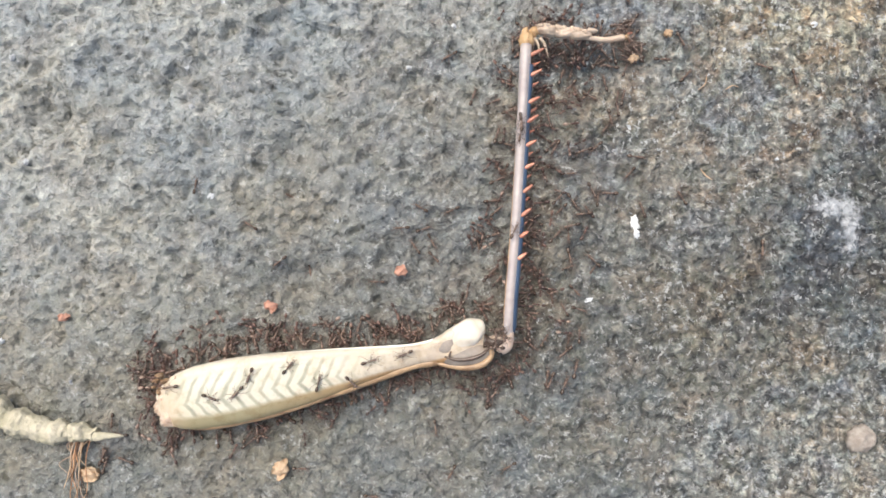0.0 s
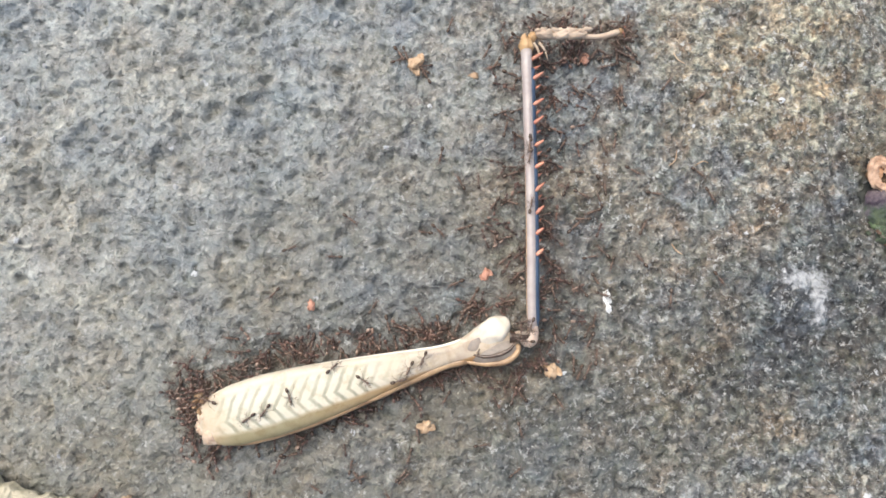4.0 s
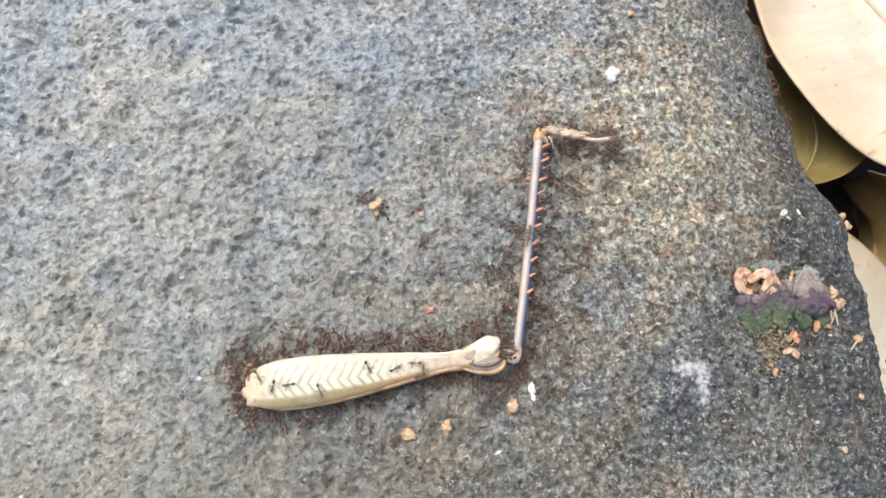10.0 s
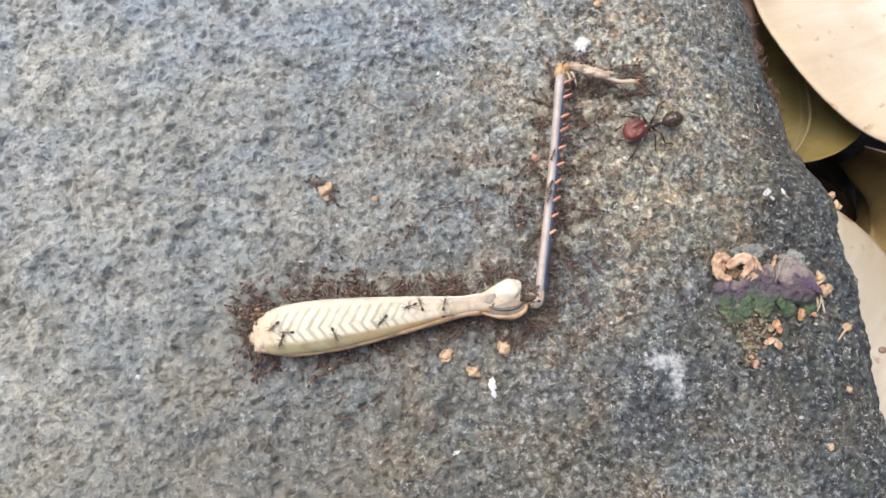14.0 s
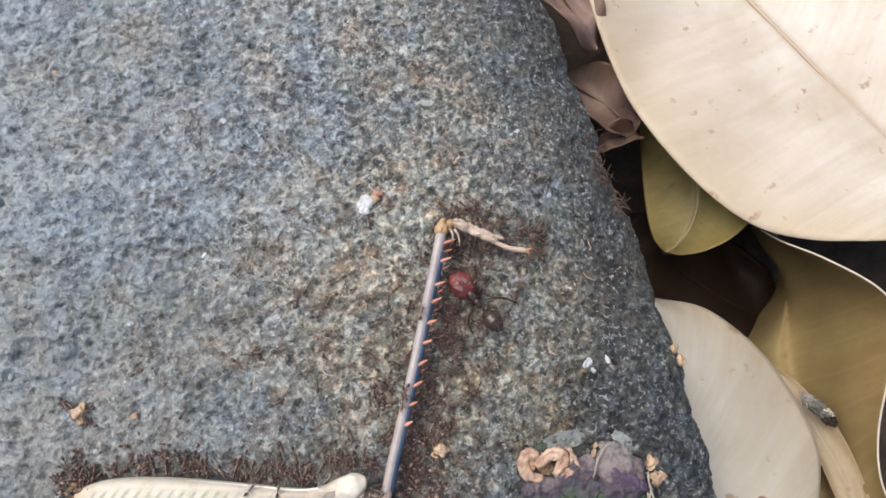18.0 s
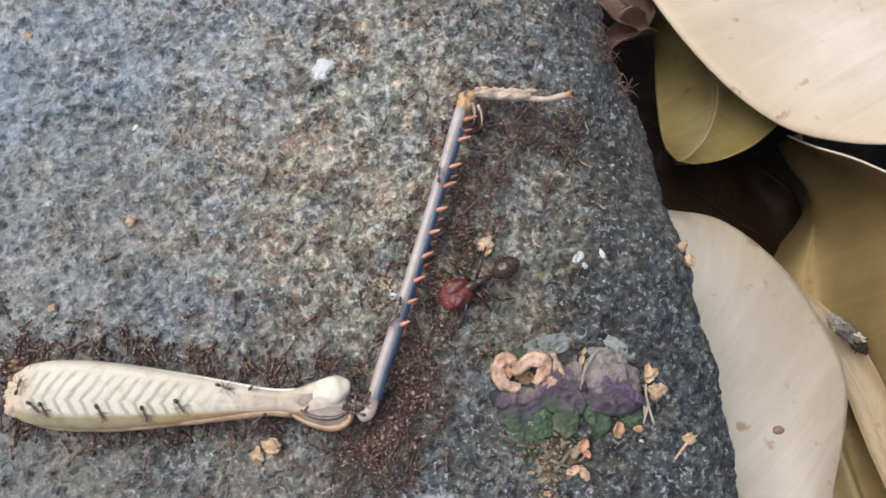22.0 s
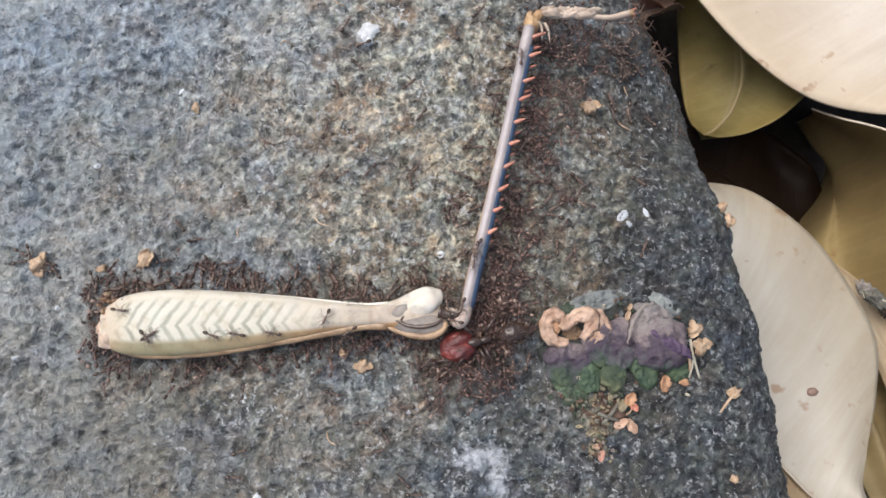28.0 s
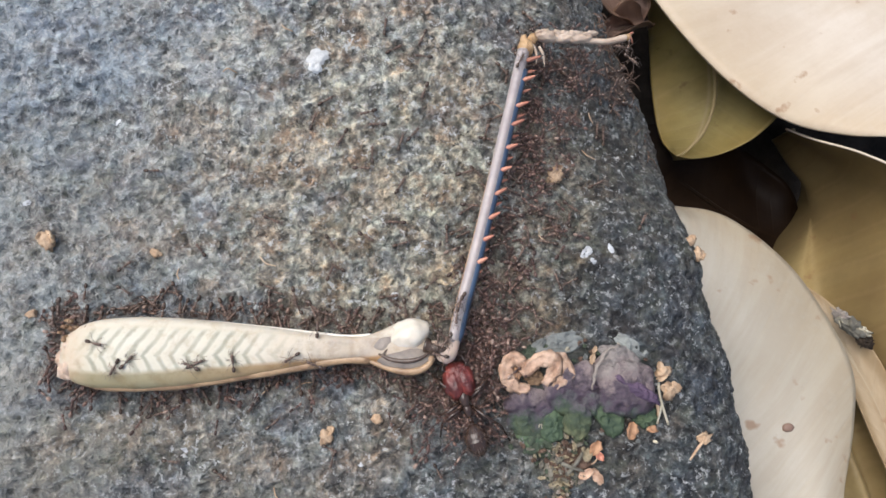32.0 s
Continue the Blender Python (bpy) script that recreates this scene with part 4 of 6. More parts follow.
    v, f = tube([p + Vector((-0.10, 0, 0.05)) for p in tib[24:]], [r * 0.88 for r in rad[24:]], 14)
    link("tibia", v, f, TIBIA, leg, label="pale mauve tibia shaft")
    v, f = tube([tib[i] + Vector((-0.04, 0, 0.04)) for i in on_foot], [rad[i] * (0.95 - 0.07 * i / 26) for i in on_foot], 14)
    link("tibia_foot", v, f, PINKISH, leg, label="swollen pinkish foot of the tibia")
    v, f = tube([p + Vector((0.25, 0.03, -0.02)) for p in tib[20:77]], [r * 0.70 * min(1.0, 0.15 + i / 12) for i, r in enumerate(rad[20:77])], 12)
    link("tibia_flank", v, f, BLUE, leg, label="navy blue inner flank of the tibia")
    v, f = tube([p + Vector((-0.42, 0, 0.16)) for p in tib[8:74]], [0.13 * math.sin(math.pi * (i + 1) / 67) ** 0.3 for i in range(66)], 8)
    link("tibia_margin", v, f, AMBER, leg, label="thin amber outer line of the tibia")
    v, f = tube(spline([(1.2, 0.55, 0.5), (1.9, 0.62, 0.62), (2.75, 0.75, 0.5)], 10), [0.62, 0.55, 0.48, 0.42, 0.40, 0.40, 0.42, 0.44, 0.42, 0.36], 10)
    link("knee_hinge", v, f, ANT_GASTER, leg, label="dark brown hinge membrane")
    v, f = tube(spline([(1.5, 0.95, 0.75), (2.1, 1.0, 0.95), (2.8, 1.05, 0.8)], 8), [0.05, 0.12, 0.16, 0.17, 0.17, 0.16, 0.14, 0.08], 8)
    link("hinge_strap", v, f, TARSUS, leg, label="pale strap across the hinge")
    v, f = blob((0.62, 0.50, 0.5), (2.72, 0.32, 0.2), 10, 14, 0.25, 4)
    link("tibia_heel", v, f, PINKISH, leg, label="pinkish heel of the tibia")
    v, f = join(blob((0.62, 0.75, 0.6), (0.05, 25.9, 0.75), 12, 16, 0.35, 7, 2.2), blob((0.42, 0.5, 0.4), (0.45, 26.8, 0.7), 10, 12, 0.35, 8, 2.2), blob((0.3, 0.5, 0.3), (-0.25, 26.5, 0.9), 8, 10, 0.4, 9, 2.2))
    joint = link("tarsal_joint", v, f, YELLOW, leg, label="amber joint between tibia and tarsus")
    rnd = random.Random(5)
    for i in range(10):
        y = 24.6 - i * 1.9 + rnd.uniform(-0.2, 0.2)
        x = float(np.interp(y, (2.1, 9, 14.5, 20, 25.5), (2.95, 2.2, 1.55, 0.85, 0.15)))
        L = 1.30 - 0.06 * i
        for row, (dz, k) in enumerate(((0.95, 1.0), (0.35, 0.85))):
            b0 = Vector((x + 0.30, y - row * 0.85, dz))
            tip = b0 + Vector((L * 0.88 * k, (0.80 + rnd.uniform(-0.15, 0.15)) * k, 0.15 if row == 0 else -0.1))
            v, f = tube([b0, b0.lerp(tip, 0.25), b0.lerp(tip, 0.6), b0.lerp(tip, 0.85), tip], [0.17, 0.19, 0.14, 0.07, 0.02], 8)
            spine = link("spine", v, f, SPINE, leg, label="orange spine with a dark tip" if row == 0 else "")
            if row == 0:
                v, f = tube([b0.lerp(tip, 0.82), tip + (tip - b0) * 0.06], [0.085, 0.02], 6)
                link("spine_tip", v, f, ANT_DARK, spine)
    for dx in (0.75, 0.15):
        v, f = tube(spline([(0.35 + dx, 26.4, 0.7), (0.9 + dx, 25.9, 0.5), (1.2 + dx * 1.2, 25.0, 0.3)], 6), [0.13, 0.13, 0.12, 0.1, 0.07, 0.03], 6)
        link("spur", v, f, TARSUS, leg)
    # tarsus: three knobbly padded segments and a slender claw joint
    for c, size, turn in (((1.5, 27.15, 0.75), (1.05, 0.44, 0.45), 4), ((2.95, 27.3, 0.7), (0.85, 0.42, 0.42), 10), ((4.3, 27.45, 0.7), (1.05, 0.36, 0.40), 12)):
        pads = [blob(size, (0, 0, 0), 14, 18, 0.35, turn, 2.4)]
        for k in range(4):
            u = (k - 1.2) / 2.2
            pads.append(blob((size[0] * 0.36, 0.24, 0.26), (size[0] * u, 0.24 + 0.12 * (k % 2), 0.14), 10, 12, 0.4, turn + k, 2.2))
        pads.append(blob((size[0] * 0.45, 0.22, 0.26), (size[0] * 0.95, 0.34, 0.12), 10, 12, 0.25, turn + 7, 2.0))
        v, f = join(*pads)
        o = link("tarsal_pad", v, f, TARSUS, joint, label="pale swollen tarsal pad")
        o.location, o.rotation_euler = Vector(c) * MM, (0, 0, radians(turn))
    v, f = tube(spline([(4.3, 27.4, 0.7), (5.4, 27.45, 0.62), (6.5, 27.6, 0.58), (7.4, 27.95, 0.6), (8.0, 28.2, 0.65)], 16), [0.22, 0.22, 0.22, 0.22, 0.23, 0.23, 0.24, 0.24, 0.25, 0.26, 0.27, 0.28, 0.29, 0.29, 0.28, 0.24], 10)
    link("claw_segment", v, f, TARSUS, joint)
    for s in (-1, 1):
        v, f = tube(spline([(7.95, 28.2, 0.65), (8.35, 28.35 + s * 0.25, 0.75), (8.6, 28.3 + s * 0.5, 0.4)], 6), [0.14, 0.13, 0.11, 0.09, 0.06, 0.02], 6)
        link("claw", v, f, SPINE, joint)
    v, f = blob((0.32, 0.3, 0.28), (8.1, 28.25, 0.62), 7, 10, 0.2, 9)
    link("claw_pad", v, f, YELLOW, joint)
    return leg, joint


LEG, TARSUS_JOINT = build_leg()
# seconds, swing of the tarsus about its joint in degrees
TARSUS_ROWS = [(0, -3), (3, 0), (6, -2), (9, -2), (13, -8), (15, -10), (18, -12), (20, 3), (21, 8), (23, 15), (25, 13), (28, 10), (30, 8), (32, 11)]


def tarsus_pose(a):
    pivot = Vector((0.2, 26.4, 0.75)) * MM
    return Matrix.Translation(pivot) @ Matrix.Rotation(radians(a), 4, "Z") @ Matrix.Translation(-pivot)


# seconds, knee x and y in millimetres, turn of the tibia from +y
LEG_ROWS = [
    (0, 10.88, 5.86, -11.0), (1, 11.80, 7.40, -10.0), (2, 13.03, 9.81, -8.0), (3, 13.90, 11.50, -6.2), (5.5, 17.40, 14.32, -8.2),
    (6, 17.68, 15.26, -8.7), (7, 17.68, 16.28, -10.3), (8, 18.20, 17.30, -13.5), (9, 19.15, 18.65, -15.4), (10, 20.47, 19.79, -16.2),
    (11, 21.97, 20.64, -15.9), (12, 23.20, 22.20, -16.2), (13, 25.39, 23.56, -16.4), (14, 27.30, 24.60, -16.6), (15, 29.86, 25.37, -16.0),
    (15.5, 30.61, 25.86, -17.1), (17.5, 33.62, 27.25, -24.6), (19, 35.03, 25.83, -27.9), (20.5, 36.40, 26.11, -29.0), (21, 36.43, 26.13, -29.2),
    (22, 36.92, 26.50, -29.5), (23, 37.78, 27.42, -28.3), (24, 39.14, 28.17, -27.9), (24.5, 39.58, 28.00, -28.6), (25, 39.34, 28.49, -28.4),
    (25.5, 39.82, 28.34, -28.4), (28, 40.55, 29.54, -26.2), (29, 41.40, 30.20, -26.5), (30, 42.51, 30.79, -25.4), (31, 42.74, 30.83, -26.3),
    (32, 43.06, 30.17, -27.6)]


def leg_at(t):
    ts = [r[0] for r in LEG_ROWS]
    return [float(np.interp(t, ts, [r[k] for r in LEG_ROWS])) for k in (1, 2, 3)]


LEG_LIFT = 1.55


def leg_pose(t):
    """Laid on the rounded stone: knee at one end of the tilt, femur base and tarsus at the others."""
    x, y, a = leg_at(t)
    r = radians(a)

    def base(px, py):
        wx, wy = x + px * math.cos(r) - py * math.sin(r), y + px * math.sin(r) + py * math.cos(r)
        return Vector((wx, wy, height(SMOOTH_Z, wx, wy)))
    k, f, t2 = base(0, 0), base(-23.6, -9.3), base(0, 26.5)
    vx = (k - f).normalized()
    up = vx.cross((t2 - k)).normalized()
    yy = Vector((-math.sin(r), math.cos(r), 0))
    yy = (yy - up * yy.dot(up)).normalized()
    xx = yy.cross(up)
    m = Matrix((xx, yy, up)).transposed().to_4x4()
    m.translation = (k + up * LEG_LIFT) * MM
    return m


# ---- scraps on the stone ----
def rest(x, y, lift=0.0, turn=0.0):
    return pose(x * MM, y * MM, (ground_z(x, y) + lift) * MM, 0, 0, turn)


def crust(label, spots, material=None, seed=1, thick=0.10):
    """Thin flakes that follow the stone; spots: x, y, half length, half width, turn."""
    rnd = random.Random(seed)
    ob = thing("pale_crust", label, "crust", "pale crusts on the stone")
    for cx, cy, a, b, turn in spots:
        n, rings, ph = 18, 4, rnd.uniform(0, 9)
        xs, ys = [cx], [cy]
        for r in range(1, rings + 1):
            for k in range(n):
                t = 2 * math.pi * k / n
                w = (r / rings) * (1 + 0.45 * noise.noise(Vector((math.cos(t) * 1.6 + ph, math.sin(t) * 1.6, ph))))
                px, py = a * w * math.cos(t), b * w * math.sin(t)
                c, q = math.cos(radians(turn)), math.sin(radians(turn))
                xs.append(cx + px * c - py * q)
                ys.append(cy + px * q + py * c)
        xs, ys = np.array(xs), np.array(ys)
        zs = top_z(xs, ys) + relief(xs, ys) + thick
        zs[-n:] -= thick + 0.12
        verts = list(zip(xs, ys, zs))
        faces = [(0, 1 + k, 1 + (k + 1) % n) for k in range(n)]
        for r in range(rings - 1):
            for k in range(n):
                i, j = 1 + r * n + k, 1 + r * n + (k + 1) % n
                faces.append((i, i + n, j + n, j))
        link("flake", verts, faces, material or WHITE, ob)
    return ob


crust("small chalk-white flake stuck on the stone", [(25.4, 16.2, 0.45, 0.8, 0), (25.5, 15.2, 0.3, 0.45, 10)], seed=2)
rnd = random.Random(8)
crust("bright white flake on the stone", [(38.2, 54.5, 1.1, 0.8, 20), (38.0, 53.6, 0.6, 0.5, 0)], seed=4, thick=0.2)
crust("pair of white flakes beside a dark notch", [(57.7, 35.9, 0.45, 0.7, -30), (58.1, 35.2, 0.3, 0.35, 0), (59.7, 36.0, 0.3, 0.5, 15)], CHALK, 5, 0.02)
for i in range(34):
    x, y = rnd.uniform(-32, 60), rnd.uniform(-4, 72)
    crust("tiny pale flake on the stone", [(x, y, rnd.uniform(0.18, 0.5), rnd.uniform(0.12, 0.35), rnd.uniform(0, 180))], CHALK, 20 + i, 0.02)


def grain(x, y, r, material, label, seed, category="grain"):
    ob = thing("grain", label, category, "loose grains")
    v, f = blob((r, r * 0.8, r * 0.55), (0, 0, 0), 16, 24, 0.28 if r > 1 else 0.8, seed, 2.4)
    link("body", v, f, material, ob)
    ob.matrix_world = rest(x, y, r * 0.35, seed * 40)
    return ob


grain(44.6, -2.4, 1.35, PINK, "round pinkish grey pebble on the stone", 1, "pebble")
for i, (x, y) in enumerate(((-28.1, 21.7), (-25.9, 37.9), (-29.6, 6.0), (-23.4, 44.5), (-29.5, 31.0), (1.0, 41.7), (-13.2, 26.3))):
    grain(x, y, 0.26, CHALK, "tiny white grain on the stone", i + 2)


def flake_petal(w, l, curl, seed):
    """A small curled scrap with thickness."""
    n, m, verts, faces = 9, 7, [], []
    for layer in (0, 1):
        for i in range(n):
            for k in range(m):
                u, w2 = i / (n - 1) - 0.5, k / (m - 1) - 0.5
                wide = w * math.cos(u * 2.4) * (1 + 0.3 * noise.noise(Vector((u * 4, w2 * 3, seed))))
                a = w2 * curl
                r = wide / max(curl, 0.2)
                verts.append((u * l, math.sin(a) * r, (1 - math.cos(a)) * r + 0.25 * noise.noise(Vector((u * 5, w2 * 5, seed + 3))) - layer * 0.14))
    o = n * m
    for i in range(n - 1):
        for k in range(m - 1):
            a = i * m + k
            faces += [(a, a + m, a + m + 1, a + 1), (o + a, o + a + 1, o + a + m + 1, o + a + m)]
        a, b = i * m, i * m + m - 1
        faces += [(a, o + a, o + a + m, a + m), (b, b + m, o + b + m, o + b)]
    for k in range(m - 1):
        a, b = k, (n - 1) * m + k
        faces += [(a, a + 1, o + a + 1, o + a), (b, o + b, o + b + 1, b + 1)]
    return verts, faces


def crumb(label, size, material, seed, scraps=2):
    ob = thing("crumb", label, "crumb", "dry crumbs")
    v, f = blob((size, size * 0.72, size * 0.6), (0, 0, size * 0.35), 9, 13, 0.75, seed, 2.2)
    link("kernel", v, f, material, ob)
    r = random.Random(seed)
    for i in range(scraps):
        v, f = flake_petal(size * 1.1, size * 1.6, 1.6, seed + i)
        o = link("husk", v, f, material, ob)
        o.location = (r.uniform(-0.7, 0.7) * size * MM, r.uniform(-0.7, 0.7) * size * MM, size * 0.5 * MM)
        o.rotation_euler = (r.uniform(-0.5, 0.5), r.uniform(-0.5, 0.5), r.uniform(0, 6))
    return ob


def still_crumb(x, y, label, size, material, seed, scraps=2, turn=0):
    crumb(label, size, material, seed, scraps).matrix_world = rest(x, y, -0.1, turn)


still_crumb(8.4, 37.5, "cream husk crumb visited by ants", 0.75, CRUMB, 3, 3, 40)
still_crumb(62.2, 26.0, "tan husk crumb on the stone", 0.6, CRUMB, 4, 2, 10)
still_crumb(62.4, 24.5, "tan husk crumb on the stone", 0.7, CRUMB, 5, 2, 70)
still_crumb(67.0, 36.0, "tan husk crumb at the stone's edge", 0.5, CRUMB, 6, 1, 20)
still_crumb(67.4, 34.9, "tan husk crumb at the stone's edge", 0.55, CRUMB, 7, 2, 90)
still_crumb(64.8, 20.5, "small tan star-shaped crumb on the stone", 0.5, CRUMB, 8, 3, 30)
still_crumb(60.6, 8.2, "small tan crumb on the stone", 0.4, CRUMB, 9, 1, 60)
still_crumb(63.6, 13.9, "thin pale sliver on the stone", 0.35, CRUMB, 10, 2, 120)
still_crumb(13.7, 36.4, "yellow-brown stained crumb on the stone", 0.45, CRUMB, 12, 1, 10)


def thread(name, label, path, r, material, category):
    ob = thing(name, label, category)
    pts = spline([(x, y, ground_z(x, y) + r * 0.8 + up) for x, y, up in path], 12)
    v, f = tube(pts, [r * (0.5 + 0.5 * math.sin(math.pi * (i + 1) / 13)) for i in range(12)], 6)
    link("strand", v, f, material, ob)


thread("fibre", "thin pale plant fibre on the stone", [(63.2, 19.2, 0), (64.0, 19.9, 0.2), (64.6, 20.4, 0.1)], 0.12, CRUMB, "fibre")
thread("fibre", "thin pale plant fibre beside the crumb", [(61.0, 24.8, 0), (61.3, 23.6, 0.3), (61.2, 22.2, 0)], 0.14, CRUMB, "fibre")
for i in range(14):
    x, y, t = rnd.uniform(20, 62), rnd.uniform(5, 60), rnd.uniform(0, 6.3)
    L = rnd.uniform(0.8, 1.8)
    thread("fibre", "short pale plant fibre on the stone", [(x, y, 0), (x + L * 0.5 * math.cos(t), y + L * 0.5 * math.sin(t), 0.25), (x + L * math.cos(t + 0.3), y + L * math.sin(t + 0.3), 0)], 0.06, CRUMB, "fibre")


def bract_material():
    """Purple bracts that turn green towards their tips and dull beige at their folded backs."""
    m, nt, b = shader("bract_skin", 0.5, 0.45)
    v = coords(nt)
    sep = nt.nodes.new("ShaderNodeSeparateXYZ")
    nt.links.new(v, sep.inputs[0])
    wob = noise_tex(nt, v, 0.42, 7, 0.68)
    fine = noise_tex(nt, v, 1.5, 7, 0.74, off=(0.2, 0.1, 0.7))
    y = calc(nt, "ADD", calc(nt, "DIVIDE", sep.outputs[1], MM), calc(nt, "MULTIPLY", calc(nt, "SUBTRACT", wob, 0.5), 10.0))
    slide = ramp(nt, calc(nt, "DIVIDE", sep.outputs[0], 13 * MM), (0.22, (0.7, 0.7, 0.7)), (0.34, G), (0.56, G), (0.64, (0.65, 0.65, 0.65)))
    y = calc(nt, "ADD", y, calc(nt, "MULTIPLY", slide, 2.0))
    along = calc(nt, "MULTIPLY", calc(nt, "ADD", y, 6.0), 0.125)
    col = ramp(nt, along, (0.10, (0.16, 0.17, 0.09)), (0.24, (0.085, 0.11, 0.06)), (0.36, (0.06, 0.085, 0.06)), (0.45, (0.11, 0.105, 0.11)), (0.54, (0.080, 0.056, 0.080)), (0.64, (0.115, 0.090, 0.106)), (0.74, (0.26, 0.205, 0.20)), (0.95, (0.30, 0.265, 0.245)))
    col = mix(nt, calc(nt, "MULTIPLY", ramp(nt, fine, (0.52, G), (0.70, WHT)), 0.5), col, mix(nt, 1.0, col, (1.6, 1.6, 1.5), "MULTIPLY"))
    # shade of the fine gaps painted in where the bump is low
    col = mix(nt, calc(nt, "MULTIPLY", ramp(nt, fine, (0.34, WHT), (0.46, G)), 0.8), col, mix(nt, 1.0, col, (0.38, 0.36, 0.36), "MULTIPLY"))
    nt.links.new(col, b.inputs["Base Color"])
    bump(nt, b, calc(nt, "ADD", fine, wob), 0.45, 0.9)
    return m


BRACT = bract_material()


def root_tuft(x, y, count, reach, seed):
    """Fine brown rootlets and dust caught on the stone's rim."""
    r = random.Random(seed)
    ob = thing("root_tuft", "tuft of fine brown rootlets on the stone's rim", "rootlets")
    for i in range(count):
        px, py = x + r.gauss(0, 0.7), y + r.gauss(0, 1.6)
        px = min(px, float(edge_x(np.array([py]))[0]) - 0.3)
        a, L = r.uniform(-2.4, 2.4), reach * r.uniform(0.4, 1.0)
        z = ground_z(px, py)
        v, f = tube(spline([(px, py, z - 0.1), (px + 0.4 * L * math.cos(a), py + 0.4 * L * math.sin(a), z + 0.5 * L * r.uniform(0.1, 0.6)), (px + L * math.cos(a), py + L * math.sin(a + r.uniform(-1, 1)), z - 0.3 * L + r.uniform(-0.2, 0.4))], 9), [0.06, 0.06, 0.06, 0.055, 0.05, 0.045, 0.04, 0.03, 0.015], 5)
        link("rootlet", v, f, ROOT, ob)


root_tuft(65.4, 52.5, 26, 1.8, 3)
root_tuft(63.8, 57.5, 46, 2.0, 4)
root_tuft(66.9, 46.0, 8, 1.2, 5)


def plant_scrap():
    """A flattened dried flower: peach curls over ragged purple bracts with green tips, and a trail of litter."""
    ob = thing("plant_scrap", "dried flower scrap with peach curls, purple and green bracts", "plant scrap")
    ob.matrix_world = pose(49.6 * MM, 28.2 * MM, (height(SMOOTH_Z, 49.6, 28.2) + 0.05) * MM, 0, 3.4, -6.4)

    def bract(name, x, y, rx, ry, z, material, seed, turn=0.0, swell=0.45, scallop=0.14, lobes=5, label="", tip=0.0):
        """A thin ragged lobe: scalloped rim, radiating folds, a worn thin edge; tip drops its lower end."""
        n, rings, verts, faces = 64, 16, [], []
        co, si = math.cos(radians(turn)), math.sin(radians(turn))
        for q in range(rings + 2):
            r = min(1.0, q / rings) if q else 0.001
            for k in range(n):
                a = 2 * math.pi * k / n
                d = Vector((math.cos(a), math.sin(a), 0))
                ragged = 1 - scallop * abs(math.sin(lobes * a / 2 + seed)) ** 0.6 + 0.26 * noise.noise(d * 1.3 + Vector((seed, 0, 0))) + 0.12 * noise.noise(d * 4.0 + Vector((0, seed, 0)))
                out = r * (1 - r ** 4 + r ** 4 * ragged)
                px, py = rx * out * d.x, ry * out * d.y
                w = Vector((px, py, seed * 1.7))
                folds = 0.10 * r * noise.noise(Vector((d.x * 2.2, d.y * 2.2, seed))) + 0.28 * noise.noise(w * 0.7) - 0.22 * abs(noise.noise(w * 1.4)) + 0.10 * noise.noise(w * 3.5) + 0.06 * noise.noise(w * 8.0)
                h = z + swell * (1 - r ** 3) + 1.3 * folds + tip * py / ry - 0.16 * (r > 0.93)
                if q == rings + 1:
                    px, py, h = px * 0.94, py * 0.94, h - 0.32
                verts.append((x + px * co - py * si, y + px * si + py * co, h))
        faces.append(tuple(range(n)))
        for q in range(rings + 1):
            for k in range(n):
                i, j = q * n + k, q * n + (k + 1) % n
                faces.append((i, i + n, j + n, j))
        faces.append(tuple((rings + 1) * n + k for k in range(n - 1, -1, -1)))
        return link(name, verts, faces, material, ob, label=label)

    # a thin grey crust behind the curls, and small flakes of it
    bract("crust", 4.6, 1.4, 2.3, 1.0, 0.10, CRUST_GREY, 3, 12, 0.10, 0.06, 3, "grey-green papery crust")
    bract("crust", 2.8, 0.9, 1.3, 0.6, 0.08, MOSS, 23, 20, 0.08, 0.08, 3)
    bract("crust", 10.2, 1.2, 1.9, 0.7, 0.05, CRUST_GREY, 24, -26, 0.08, 0.08, 4)
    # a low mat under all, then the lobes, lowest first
    # the first mat's dark colour paints the shade in the crevices
    bract("mat", 6.0, -2.5, 5.8, 3.4, -0.05, MAT_SHADE, 16, -4, 0.10, 0.10, 7, "mat under the bracts, dark for the shade between them")
    bract("mat", 2.9, -5.4, 1.6, 2.0, -0.02, MOSS, 17, 10, 0.15, 0.12, 5)
    bract("bract", 2.3, -3.5, 2.1, 2.1, 0.25, BRACT, 6, 0, 0.40, 0.08, 4, "mauve bract with a pale green tip")
    bract("bract", 2.5, -5.2, 1.3, 1.5, 0.10, FROND, 18, 15, 0.25, 0.15, 5, "pale green frayed tip")
    bract("bract", 5.6, -1.8, 2.6, 2.0, 0.35, BRACT, 9, 28, 0.40, 0.06, 3)
    bract("bract", 9.6, -1.9, 2.6, 2.6, 0.55, BRACT, 7, -24, 1.10, 0.06, 4, "swollen purple bract with a faded back")
    bract("bract", 9.3, 0.2, 1.9, 1.2, 0.75, BRACT, 8, -22, 0.35, 0.12, 5)
    bract("bract", 10.2, -1.9, 2.0, 0.55, 1.72, VIOLET, 21, -30, 0.20, 0.05, 3, "dark purple fold")
    bract("bract", 4.1, -4.7, 0.95, 1.4, 0.40, FROND, 10, 6, 0.25, 0.06, 3, "blue-green bract tip with a pale rim")
    bract("bract", 6.0, -4.2, 1.15, 1.7, 0.50, BRACT, 11, -4, 0.40, 0.10, 3, "dark green bract tip")
